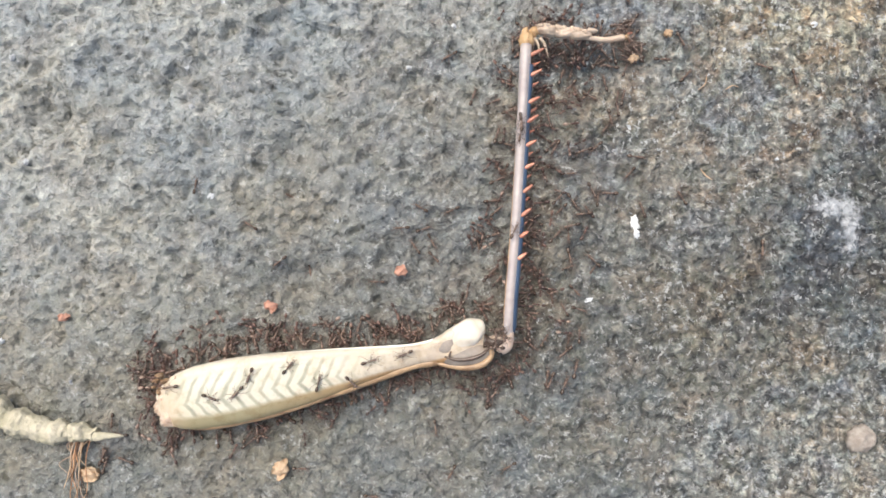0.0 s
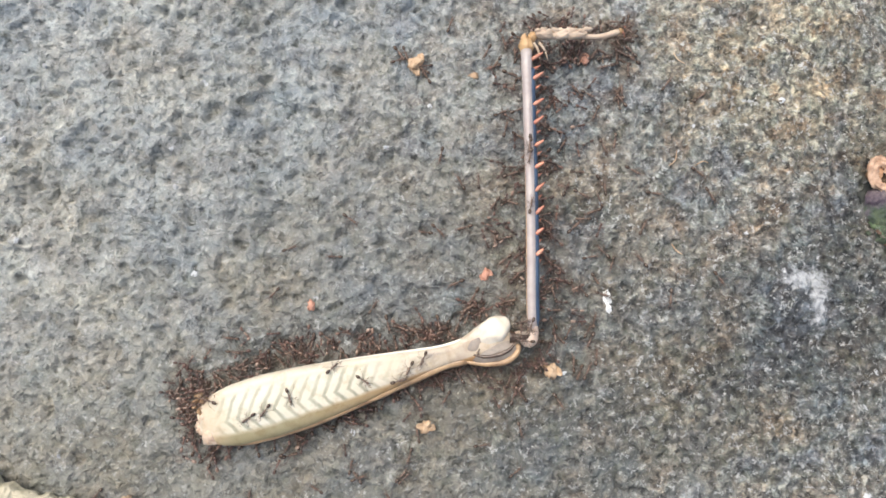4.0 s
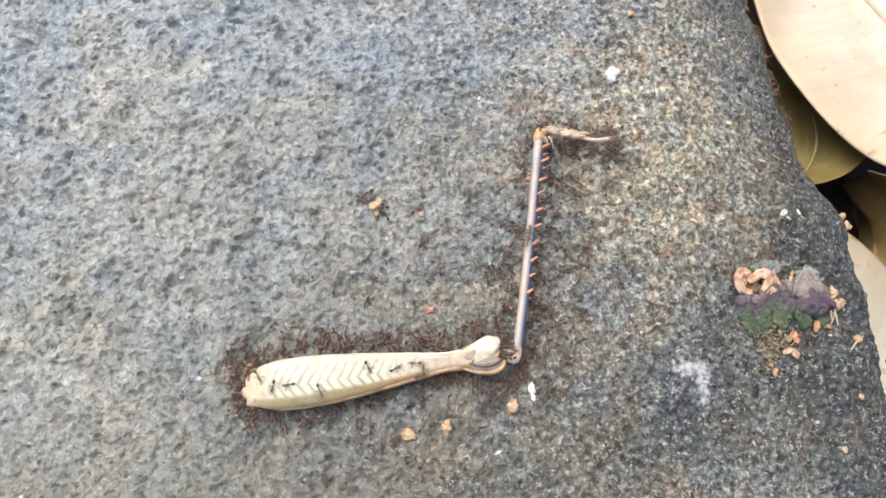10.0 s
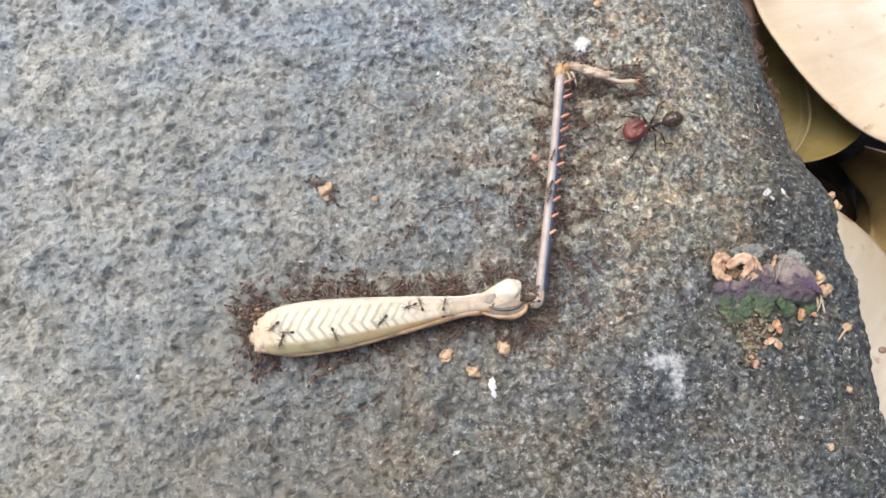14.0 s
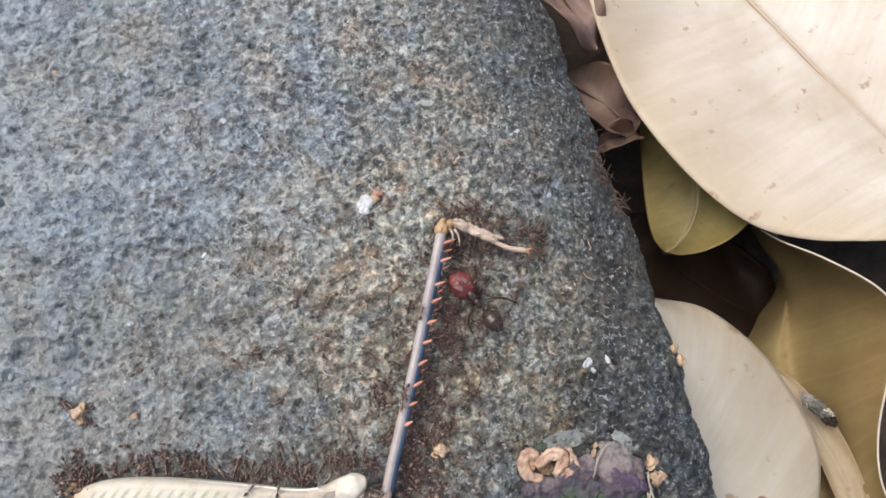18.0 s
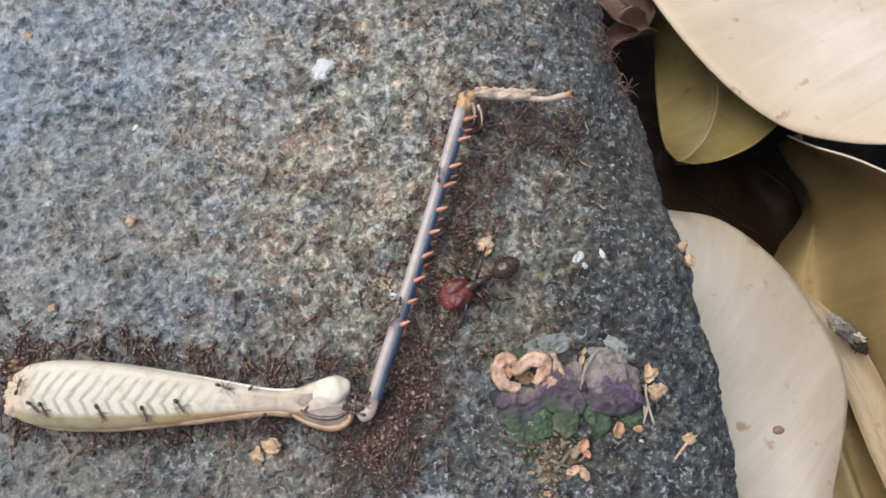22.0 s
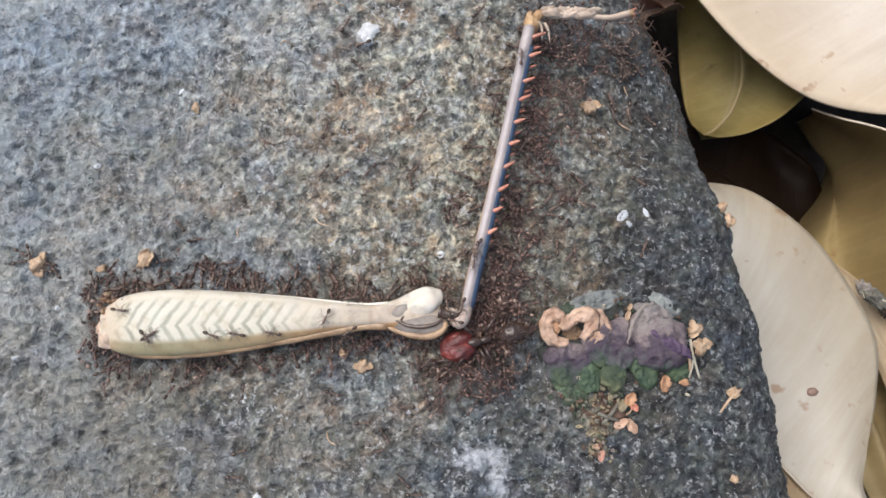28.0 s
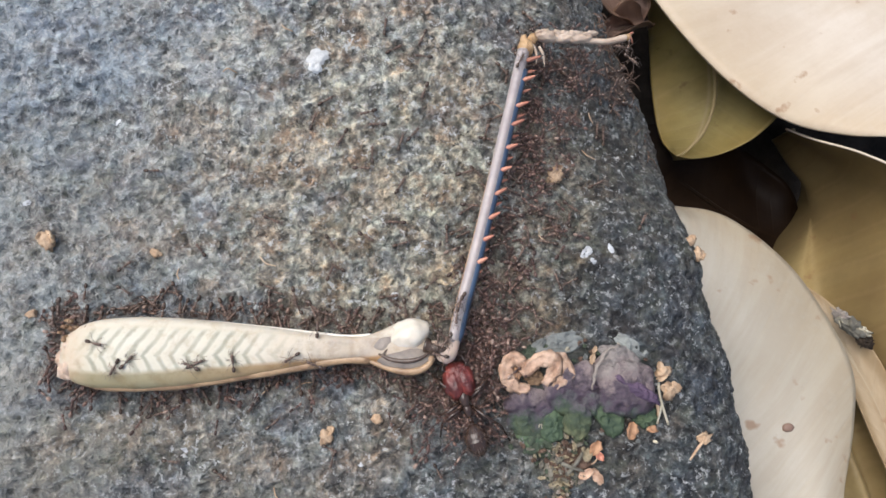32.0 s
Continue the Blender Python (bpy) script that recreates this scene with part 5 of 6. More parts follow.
    bract("bract", 8.4, -4.0, 1.25, 1.6, 0.50, FROND, 12, 12, 0.40, 0.10, 3, "yellow-green bract tip")
    bract("bract", 7.1, -3.0, 0.9, 1.1, 0.65, BRACT, 13, 0, 0.25, 0.08, 3)
    bract("bract", 11.2, -4.1, 1.1, 1.0, 0.10, FROND, 14, 0, 0.25, 0.15, 5)
    v, f = tube(spline([(7.0, -1.9, 1.0), (7.15, -0.9, 1.25), (7.5, 0.1, 1.3), (8.2, 1.0, 1.15), (9.2, 1.3, 0.95)], 18), [0.06, 0.08, 0.10, 0.11, 0.12, 0.13, 0.13, 0.14, 0.14, 0.14, 0.14, 0.13, 0.13, 0.12, 0.11, 0.09, 0.07, 0.05], 8, 0.6)
    v = [Vector(q) + 0.14 * noise.noise_vector(Vector(q) * 2.0) for q in v]
    link("seam", v, f, PINK, ob, label="pale pink seam of the bract")
    rnd = random.Random(77)

    def scrap(name, x, y, z, w, l, material, seed, label="", turn=None):
        v, f = flake_petal(w, l, 1.7, seed)
        o = link(name, v, f, material, ob, label=label)
        o.location, o.rotation_euler = (x * MM, y * MM, z * MM), (rnd.uniform(-0.6, 0.6), rnd.uniform(-0.6, 0.6), rnd.uniform(0, 6.3) if turn is None else turn)

    for i, (x, y, w, l, m) in enumerate(((10.0, -5.1, 1.1, 1.3, HUSK), (11.6, -5.0, 0.6, 0.9, HUSK), (7.2, -6.3, 0.9, 1.2, HUSK), (7.5, -6.9, 0.6, 0.8, SPINE), (6.6, -6.8, 0.9, 1.1, BRACT_DRY), (7.3, -8.4, 0.8, 1.3, PETAL), (6.4, -8.2, 0.8, 1.2, PETAL), (7.2, 0.3, 0.5, 0.8, CRUMB), (7.4, 1.0, 0.4, 0.6, CRUMB), (4.8, -10.7, 0.6, 0.9, CRUMB_RED), (4.4, -10.0, 0.5, 0.7, PETAL))):
        scrap("husk_bit", x, y, 0.35, w, l, m, 90 + i, "orange-tan husk bit")
    # the brown mat is added as the shade of a hollow
    bract("mat", 5.7, -7.1, 1.5, 1.1, -0.02, ROOT, 30, -10, 0.10, 0.2, 5, "dark mat added for the shaded gap under the bract tips")
    bract("mat", 4.4, -7.6, 1.3, 2.6, -0.05, DULL, 29, 8, 0.15, 0.2, 7, "matted tan litter")
    for i in range(190):
        u = i / 189
        x, y = 4.3 + 0.5 * u + rnd.gauss(0, 0.95 - 0.5 * u), -5.7 - 5.0 * u + rnd.gauss(0, 0.35)
        r = rnd.uniform(0.14, 0.42)
        scrap("litter_flake", x, y, rnd.uniform(-0.05, 0.30), r, r * rnd.uniform(0.9, 2.4), (DULL, BRACT_DRY, PINK, ROOT, DULL, BRACT_DRY, MOSS, ROOT)[i % 8], 120 + i)
    for i in range(46):
        x, y = rnd.uniform(0.5, 12.0), rnd.choice((rnd.uniform(-6.2, -4.4), rnd.uniform(-0.6, 1.8)))
        r = rnd.uniform(0.15, 0.45)
        scrap("dust_flake", x, y, rnd.uniform(0.05, 0.35), r, r * rnd.uniform(0.9, 1.8), (CRUST_GREY, MOSS, ROOT, TWIG)[i % 4], 320 + i)
    for pts in ([(4.6, -7.4, 0.3), (5.4, -7.7, 0.5), (6.3, -8.0, 0.3)], [(5.0, -8.3, 0.2), (5.8, -7.2, 0.5), (6.2, -6.6, 0.4)]):
        v, f = tube(spline(pts, 8), [0.14, 0.16, 0.15, 0.15, 0.14, 0.13, 0.12, 0.08], 7)
        link("stalk", v, f, DULL, ob)

    def curl(path, wide, seed, label="peach curled petal"):
        """A petal rolled into a hollow, ribbed band along a path."""
        n, m, verts, faces = 48, 14, [], []
        line = spline(path, n)
        for i, p in enumerate(line):
            way = (line[min(i + 1, n - 1)] - line[max(i - 1, 0)]).normalized()
            side = way.cross(Vector((0, 0, 1))).normalized()
            w = wide * (0.35 + 0.65 * math.sin(math.pi * (i + 3) / (n + 5))) * (1 + 0.25 * noise.noise(Vector((i * 0.17, seed, 0))))
            for k in range(2 * m):
                a = math.pi * (k if k < m else 2 * m - 1 - k) / (m - 1)
                r = w if k < m else w - 0.14
                rib = 0.08 * math.sin(k * 2.1 + i * 0.15) + 0.16 * noise.noise(Vector((i * 0.3, k * 0.35, seed)))
                q = p + side * (math.cos(a) * (r + rib)) + Vector((0, 0, (0.55 - 0.35 * math.exp(-((a - 1.5) / 0.5) ** 2)) * math.sin(a) * (r + rib)))
                verts.append(q + 0.20 * noise.noise_vector(Vector(q) * 0.9 + Vector((seed, 0, 0))) + 0.08 * noise.noise_vector(Vector(q) * 3.2))
        for i in range(n - 1):
            for k in range(2 * m):
                j = (k + 1) % (2 * m)
                faces.append((i * 2 * m + k, i * 2 * m + j, (i + 1) * 2 * m + j, (i + 1) * 2 * m + k))
        faces += [tuple(range(2 * m - 1, -1, -1)), tuple((n - 1) * 2 * m + k for k in range(2 * m))]
        link("petal", verts, faces, PETAL, ob, label=label)

    curl([(2.3, -1.75, 0.45), (1.45, -1.75, 0.5), (0.65, -1.15, 0.6), (0.5, -0.15, 0.75), (1.05, 0.5, 0.85), (1.75, 0.2, 0.9), (2.15, -0.4, 0.75)], 0.58, 1)
    curl([(1.75, -0.6, 0.7), (2.3, -0.25, 0.9), (3.0, 0.3, 0.95), (3.85, 0.4, 0.9), (4.35, -0.1, 0.85), (3.95, -0.85, 0.75), (3.45, -1.6, 0.6)], 0.62, 2)
    curl([(3.6, 0.8, 0.45), (4.8, 0.35, 0.55), (5.2, -0.5, 0.55), (4.7, -1.4, 0.55), (3.9, -2.2, 0.45)], 0.40, 5, "thin outer fold of the petal")
    bract("petal_heart", 1.2, -0.55, 0.75, 0.85, 0.45, HUSK, 28, 0, 0.15, 0.1, 4, "tan inner fold of the petal")
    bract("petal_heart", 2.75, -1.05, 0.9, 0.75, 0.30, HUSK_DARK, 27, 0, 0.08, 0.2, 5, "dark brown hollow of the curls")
    v, f = tube(spline([(12.3, -1.6, 0.1), (12.2, -2.4, 0.5), (12.5, -3.6, 0.4), (12.9, -4.7, 0.1)], 12), [0.1] * 12, 6)
    link("fibre", v, f, TWIG, ob, label="pale fibre")
    v, f = tube(spline([(12.4, -2.9, 0.3), (12.2, -3.7, 0.5), (12.0, -4.6, 0.2)], 10), [0.07] * 10, 6)
    link("fibre", v, f, TWIG, ob)


plant_scrap()


def twig():
    ob = thing("twig", "pale knobbly dry twig lying on the stone", "twig")
    pts = spline([(-52, 16, 1.0), (-44, 9.6, 0.9), (-34.5, 3.4, 0.8), (-29.2, 0.0, 0.9), (-24.6, -1.4, 0.8), (-20.6, -1.7, 0.5)], 150)
    pts = [Vector((p.x, p.y, float(top_z(np.array([p.x]), np.array([p.y]))[0]) + p.z + 0.2)) for p in pts]
    rad = [2.1 - 1.45 * i / 149 + 0.40 * noise.noise(Vector((i * 0.14, 2, 0))) + 0.18 * noise.noise(Vector((i * 0.45, 5, 0))) for i in range(150)]
    v, f = tube(pts, rad, 30)
    v = [Vector(q) + 0.22 * noise.noise_vector(Vector(q) * 0.8) + 0.16 * noise.noise_vector(Vector(q) * 2.4) + 0.07 * noise.noise_vector(Vector(q) * 6.0) for q in v]
    link("stem", v, f, BARK, ob)
    v, f = tube(spline([(-20.2, -1.8, -0.3), (-19.0, -1.7, -0.2), (-17.9, -1.8, -0.5)], 8), [0.36, 0.38, 0.34, 0.28, 0.22, 0.2, 0.14, 0.08], 10)
    link("broken_end", v, f, BARK, ob)
    # frayed rusty fibres torn from its underside
    rf = random.Random(41)
    for i in range(16):
        x, drift = -22.2 + rf.gauss(0, 0.35), rf.gauss(-0.3, 0.35)
        ends = rf.uniform(-9.2, -5.0)
        path = [(x + drift * u + 0.30 * rf.gauss(0, 1), -2.0 + (ends + 2.0) * u, 0.25 + rf.uniform(0, 0.35)) for u in (0, 0.25, 0.5, 0.75, 1.0)]
        pts = spline([(px, py, float(top_z(np.array([px]), np.array([py]))[0]) + up) for px, py, up in path], 16)
        r0 = rf.uniform(0.04, 0.09)
        v, f = tube(pts, [r0 * (1.0 - 0.6 * k / 15) for k in range(16)], 5)
        link("frayed_fibre", v, f, (HUSK, TORN, ROOT, CRUMB)[i % 4], ob)


twig()


def debris():
    """A frayed bit of bark lodged between two leaves."""
    ob = thing("frayed_scrap", "frayed grey-brown bark scrap between dry leaves", "scrap")
    ob.matrix_world = pose(87.5 * MM, 25.7 * MM, -18.6 * MM, 0, 10, -40)
    for name, size, at, m, k in (("bark", (1.9, 0.75, 0.6), (-0.6, 0.2, 0.2), DULL, 3), ("bark", (1.0, 0.6, 0.5), (-2.2, 0.5, 0.1), PINK, 4), ("burnt_end", (0.8, 0.6, 0.5), (1.4, -0.3, 0.2), SOIL, 5), ("bark", (0.7, 0.35, 0.4), (0.6, 0.4, 0.45), TWIG, 6)):
        v, f = blob(size, at, 20, 28, 0.9, k, 2.6)
        v = [Vector(q) + 0.18 * noise.noise_vector(Vector(q) * 3.0) for q in v]
        link(name, v, f, m, ob)
    r = random.Random(9)
    for i in range(9):
        p = Vector((r.uniform(-2.5, 1.6), r.uniform(-0.4, 0.6), 0.3))
        v, f = tube([p, p + Vector((r.uniform(-0.5, 0.5), r.uniform(-0.9, 0.9), r.uniform(0.1, 0.6)))], [0.07, 0.02], 5)
        link("fibre", v, f, TWIG, ob)


debris()


# ---- ants ----
LEG_R = 0.62


def ant_body(ob, s, stride, major=False):
    """One ant facing +x, its feet at z = 0; s scales it. Head, thorax, waist, gaster, six legs and two feelers."""
    hm, tm, gm, lm = (RED, ANT_DARK, ANT_DARK, ANT_DARK) if major else (ANT, ANT, ANT_GASTER, ANT_LEG)

    def put(name, shape, material, parent=None, label=""):
        v, f = shape
        return link(name, [Vector(q) * s for q in v], f, material, parent or ob, label=label)

    rings, sides = (14, 20) if major else (7, 10)
    if major:
        head = join(blob((0.44, 0.27, 0.28), (0.78, 0.16, 0.47), 20, 26, 0.16, 3, 2.2), blob((0.44, 0.27, 0.28), (0.78, -0.16, 0.47), 20, 26, 0.16, 4, 2.2), blob((0.40, 0.38, 0.25), (0.94, 0, 0.45), 18, 24, 0.14, 5, 2.2))
    else:
        head = blob((0.26, 0.20, 0.19), (0.76, 0, 0.45), rings, sides)
    head = put("head", head, hm, label="large glossy dark red head" if major else "")
    put("thorax", join(blob((0.28, 0.17, 0.19), (0.34, 0, 0.46), 7, 10), blob((0.26, 0.13, 0.15), (0.02, 0, 0.42), 6, 8)), tm)
    put("waist", join(blob((0.09, 0.08, 0.12), (-0.27, 0, 0.42), 5, 8), blob((0.08, 0.09, 0.10), (-0.40, 0, 0.42), 5, 8)), tm)
    if major:
        # overlapping plates, each with a low step behind it
        v, f = [], []
        for i in range(29):
            u = i / 28
            q = 0.02 + 0.98 * math.sin(math.pi * u) ** 0.62 * (1 - 0.07 * ((u * 4.2) % 1.0))
            v += [(-0.36 - 0.92 * u, 0.34 * q * math.cos(2 * math.pi * k / 24), 0.45 + 0.32 * q * math.sin(2 * math.pi * k / 24)) for k in range(24)]
        f += [(i * 24 + k, (i + 1) * 24 + k, (i + 1) * 24 + (k + 1) % 24, i * 24 + (k + 1) % 24) for i in range(28) for k in range(24)]
        gaster = put("gaster", (v, f), gm, label="dark banded gaster with fine hairs")
        r = random.Random(6)
        hairs = []
        for i in range(70):
            a, u = r.uniform(0.1, math.pi - 0.1), r.uniform(0.08, 0.95)
            q = math.sin(math.pi * u) ** 0.62
            p = Vector((-0.36 - 0.92 * u, 0.34 * q * math.cos(a), 0.45 + 0.32 * q * math.sin(a)))
            hairs.append(tube([p, p + Vector((-0.10, 0.09 * math.cos(a), 0.09 * math.sin(a)))], [0.008, 0.003], 3))
        put("hair", join(*hairs), ANT, gaster, "fine brown hairs")
    else:
        put("gaster", blob((0.37, 0.23, 0.23), (-0.76, 0, 0.43), rings, sides, 0.03), gm)
    legs = []
    for row, (x, reach, swing) in enumerate(((0.42, 0.55, 0.42), (0.26, 0.05, 0.05), (0.08, -0.55, -0.60))):
        for side in (-1, 1):
            k = stride * (1 if (row + (side > 0)) % 2 else -1) * 0.13
            hip = Vector((x, side * 0.12, 0.40))
            q = 1.0 if major else 1.15
            knee = hip + Vector((reach * 0.45 + k, side * 0.36, 0.22)) * q
            ankle = hip + Vector(((reach * 0.95 + k * 1.6) * q, side * 0.66 * q, -0.22))
            toe = hip + Vector(((swing + reach * 0.6 + k * 2) * q, side * 0.80 * q, -0.38))
            sh = tube([hip, hip.lerp(knee, 0.5), knee, knee.lerp(ankle, 0.5), ankle, toe], [q * LEG_R for q in (0.045, 0.05, 0.040, 0.040, 0.032, 0.02)] if not major else [0.045, 0.05, 0.040, 0.040, 0.032, 0.02], 6 if major else 4)
            legs.append(put("leg", sh, lm))
    for side in (-1, 1):
        root, elbow, tip = Vector((1.02, side * 0.10, 0.50)), Vector((1.22, side * 0.34, 0.60)), Vector((1.62, side * 0.20, 0.42))
        put("feeler", tube([root, elbow, elbow.lerp(tip, 0.6), tip], [0.02, 0.022, 0.028, 0.03], 6 if major else 4), lm, head)
        jaw = tube([(1.06, side * 0.10, 0.40), (1.22, side * 0.13, 0.38), (1.30, side * 0.02, 0.38)], [0.06, 0.05, 0.015], 6 if major else 4)
        put("jaw", jaw, ANT_DARK if major else hm, head)
    return legs


def ant_kind(s, stride, label, group):
    ob = thing("ant", label, "ant", group)
    ant_body(ob, s, stride)
    return ob


CARRY = "small reddish brown ant hauling the insect leg"
ROAM = "small reddish brown ant walking on the stone"
FIRST = [ant_kind(0.72, 1, CARRY, "ants round the insect leg"), ant_kind(0.62, -1, CARRY, "ants round the insect leg"), ant_kind(0.70, -1, ROAM, "ants on the stone"), ant_kind(0.62, 1, ROAM, "ants on the stone")]
USED = [False] * 4


def one_ant(k):
    """A fresh ant of kind k: the first build, and after that copies of it."""
    if not USED[k]:
        USED[k] = True
        return FIRST[k]
    return copy_thing(FIRST[k], Matrix())


# places round the leg, in its own plane: x, y, heading, and how far each may stir
def leg_places(beside=False):
    r = random.Random(17)
    out = []
    c, q = math.cos(radians(FEMUR_TURN)), math.sin(radians(FEMUR_TURN))

    def femur_point(x, y, head):
        out.append((x * c - y * q, x * q + y * c, head + FEMUR_TURN))

    xs = (-25.6, -22.5, -20, -17, -14, -11, -8, -5.5, -2.6, 0)
    w = (1.2, 2.35, 2.6, 2.5, 2.15, 1.8, 1.45, 1.1, 1.0, 1.6)
    for side, count in ((1, 48), (-1, 34)):
        for i in range(count):
            x = -25.2 + 25.4 * (i + r.random()) / count
            y = side * (float(np.interp(x, xs, w)) + 0.45 + abs(r.gauss(0, 0.8)))
            femur_point(x, y, -90 * side + r.gauss(0, 38))
    for i in range(22):
        a, d = r.uniform(95, 265), 1.9 + abs(r.gauss(0, 1.0))
        femur_point(-25.0 + d * math.cos(radians(a)), 1.3 * d * math.sin(radians(a)), a + 180 + r.gauss(0, 35))
    for i in range(40):
        y = 2.5 + 23.5 * (i + r.random()) / 40
        side = 1 if i % 5 > 1 else -1
        x = 3.1 - 0.118 * y + side * (0.95 + abs(r.gauss(0, 0.8)))
        out.append((x, y, (180 if side > 0 else 0) + r.gauss(0, 42)))
    for i in range(40):
        x = -0.8 + 9.0 * (i + r.random()) / 40
        side = 1 if i % 2 else -1
        out.append((x, 27.2 + 0.08 * x + side * (0.75 + abs(r.gauss(0, 0.5))), -90 * side + r.gauss(0, 45)))
    for i in range(22):
        a, d = r.uniform(-120, 120), 0.8 + abs(r.gauss(0, 0.9))
        out.append((8.3 + d * math.cos(radians(a)), 28.2 + d * math.sin(radians(a)), a + 180 + r.gauss(0, 40)))
    for i in range(10):
        a, d = r.uniform(-130, 60), 2.0 + abs(r.gauss(0, 0.9))
        out.append((1.6 + d * math.cos(radians(a)), -0.6 + d * math.sin(radians(a)), a + 180 + r.gauss(0, 40)))
    for i in range(46 if beside else 0):
        out.append((r.uniform(2.5, 9.5), r.uniform(-5, 25), r.uniform(0, 360)))
    return out


def upright(x, y, z, head):
    return pose(x * MM, y * MM, z * MM, 0, 0, head)


def ants_with_leg():
    """Ants that keep to their places on the leg's rim, stirring a little as it moves."""
    made = []
    for n, (lx, ly, head) in enumerate(leg_places(True)):
        r = random.Random(1000 + n)
        ob = one_ant(n % 2)
        rows, wx, wy, wh = [], 0.0, 0.0, 0.0
        for k in range(33):
            wx, wy, wh = 0.75 * wx + r.gauss(0, 0.22), 0.75 * wy + r.gauss(0, 0.22), 0.75 * wh + r.gauss(0, 11)
            m = leg_pose(k) @ Vector(((lx + wx) * MM, (ly + wy) * MM, 0))
            x, y = m.x / MM, m.y / MM
            x = min(x, float(np.interp(y, EDGE_Y, EDGE_X)) - 1.2 - abs(wx))
            rows.append((k, upright(x, y, ground_z(x, y) + 0.02, head + wh + leg_at(k)[2])))
        made.append((ob, rows))
    return made


def ants_on_leg():
    """Ants that crawl to and fro on the pale face of the femur and along the tibia."""
    made = []
    c, q = math.cos(radians(FEMUR_TURN)), math.sin(radians(FEMUR_TURN))
    for n in range(9):
        r = random.Random(2000 + n)
        ob = one_ant(1)
        x, y, h, rows = -24 + 2.3 * n + r.uniform(-0.8, 0.8), r.uniform(-1.2, 1.2), r.uniform(0, 360), []
        for k in range(33):
            x, y = min(-3.5, max(-24.5, x + 0.30 * math.cos(radians(h)))), min(1.3, max(-1.3, y + 0.25 * math.sin(radians(h))))
            h += r.gauss(0, 34)
            z = float(np.interp(x, (-25, -20, -11, -3), (1.15, 1.42, 1.15, 0.95))) - 0.08 * abs(y)
            m = leg_pose(k) @ pose((x * c - y * q) * MM, (x * q + y * c) * MM, z * MM, 0, 0, h + FEMUR_TURN)
            rows.append((k, m))
        made.append((ob, rows))
    for n, (x, y, z) in enumerate(((2.0, 0.9, 1.2), (2.6, 1.4, 1.5), (1.9, 1.7, 0.9), (2.5, 0.3, 1.2), (2.2, 1.3, 0.7), (7.4, 28.4, 0.9), (8.4, 28.0, 0.6), (8.0, 28.9, 0.4))):
        r = random.Random(2200 + n)
        ob, h = one_ant(1), r.uniform(0, 360)
        made.append((ob, [(k, leg_pose(k) @ pose((x + r.gauss(0, 0.12)) * MM, (y + r.gauss(0, 0.12)) * MM, z * MM, 0, 0, h + r.gauss(0, 14))) for k in range(33)]))
    for n in range(4):
        r = random.Random(2100 + n)
        ob = one_ant(1)
        y, h, rows = r.uniform(3, 24), r.choice((90, -90)), []
        for k in range(33):
            y = min(25, max(2, y + (0.45 if h > 0 else -0.45)))
            m = leg_pose(k) @ pose((3.0 - 0.118 * y) * MM, y * MM, 1.32 * MM, 0, 0, h + r.gauss(0, 12))
            rows.append((k, m))
        made.append((ob, rows))
    return made


def roaming_ants():
    """Ants that run over the stone round the leg; those that turn back keep to the trail."""
    made = []
    for n in range(78):
        r = random.Random(3000 + n)
        ob = one_ant(2 + n % 2)
        lag, wide = r.uniform(0, 32), 13 if n % 3 else 7
        h = r.uniform(0, 360)
        x0, y0, a0 = leg_at(lag * 0.5)
        u = r.uniform(0, 1)
        x, y = (x0 - 24 * u + r.gauss(0, wide * 0.5), y0 - 8 * u + r.gauss(0, wide * 0.5)) if n % 2 else (x0 + 4 + r.gauss(0, wide * 0.5), y0 + 26 * u + r.gauss(0, wide * 0.5))
        rows, pace = [], r.uniform(1.2, 3.6)
        for k in range(41):
            t = 0.8 * k
            gx, gy, _ = leg_at(t)
            cx, cy = (gx - 10, gy) if n % 2 else (gx + 6, gy + 16)
            away = math.degrees(math.atan2(cy - y, cx - x))
            pull = min(1.0, max(0.0, (math.hypot(cx - x, cy - y) - wide) / 10))
            turn = (away - h + 180) % 360 - 180
            step = max(-55, min(55, turn * pull + r.gauss(0, 24)))
            h += step
            x, y = x + pace * math.cos(radians(h)), y + pace * math.sin(radians(h))
            x = min(x, float(np.interp(y, EDGE_Y, EDGE_X)) - 3.0)
            rows.append((t, upright(x, y, ground_z(x, y) + 0.02, h)))
        made.append((ob, rows))
    # a few stay about the cream husk and the twig's broken end
    for n, (cx, cy) in enumerate([(8.4, 37.5)] * 6 + [(-20, -2.2)] * 9):
        r = random.Random(4000 + n)
        ob = one_ant(2 + n % 2)
        a, d, rows = r.uniform(0, 360), 0.9 + abs(r.gauss(0, 0.9)), []
        for k in range(33):
            a += r.gauss(0, 5)
            x, y = cx + d * math.cos(radians(a)), cy + d * math.sin(radians(a))
            rows.append((k, upright(x, y, ground_z(x, y) + 0.02, a + 180 + 25 * math.sin(k + n))))
        made.append((ob, rows))
    return made


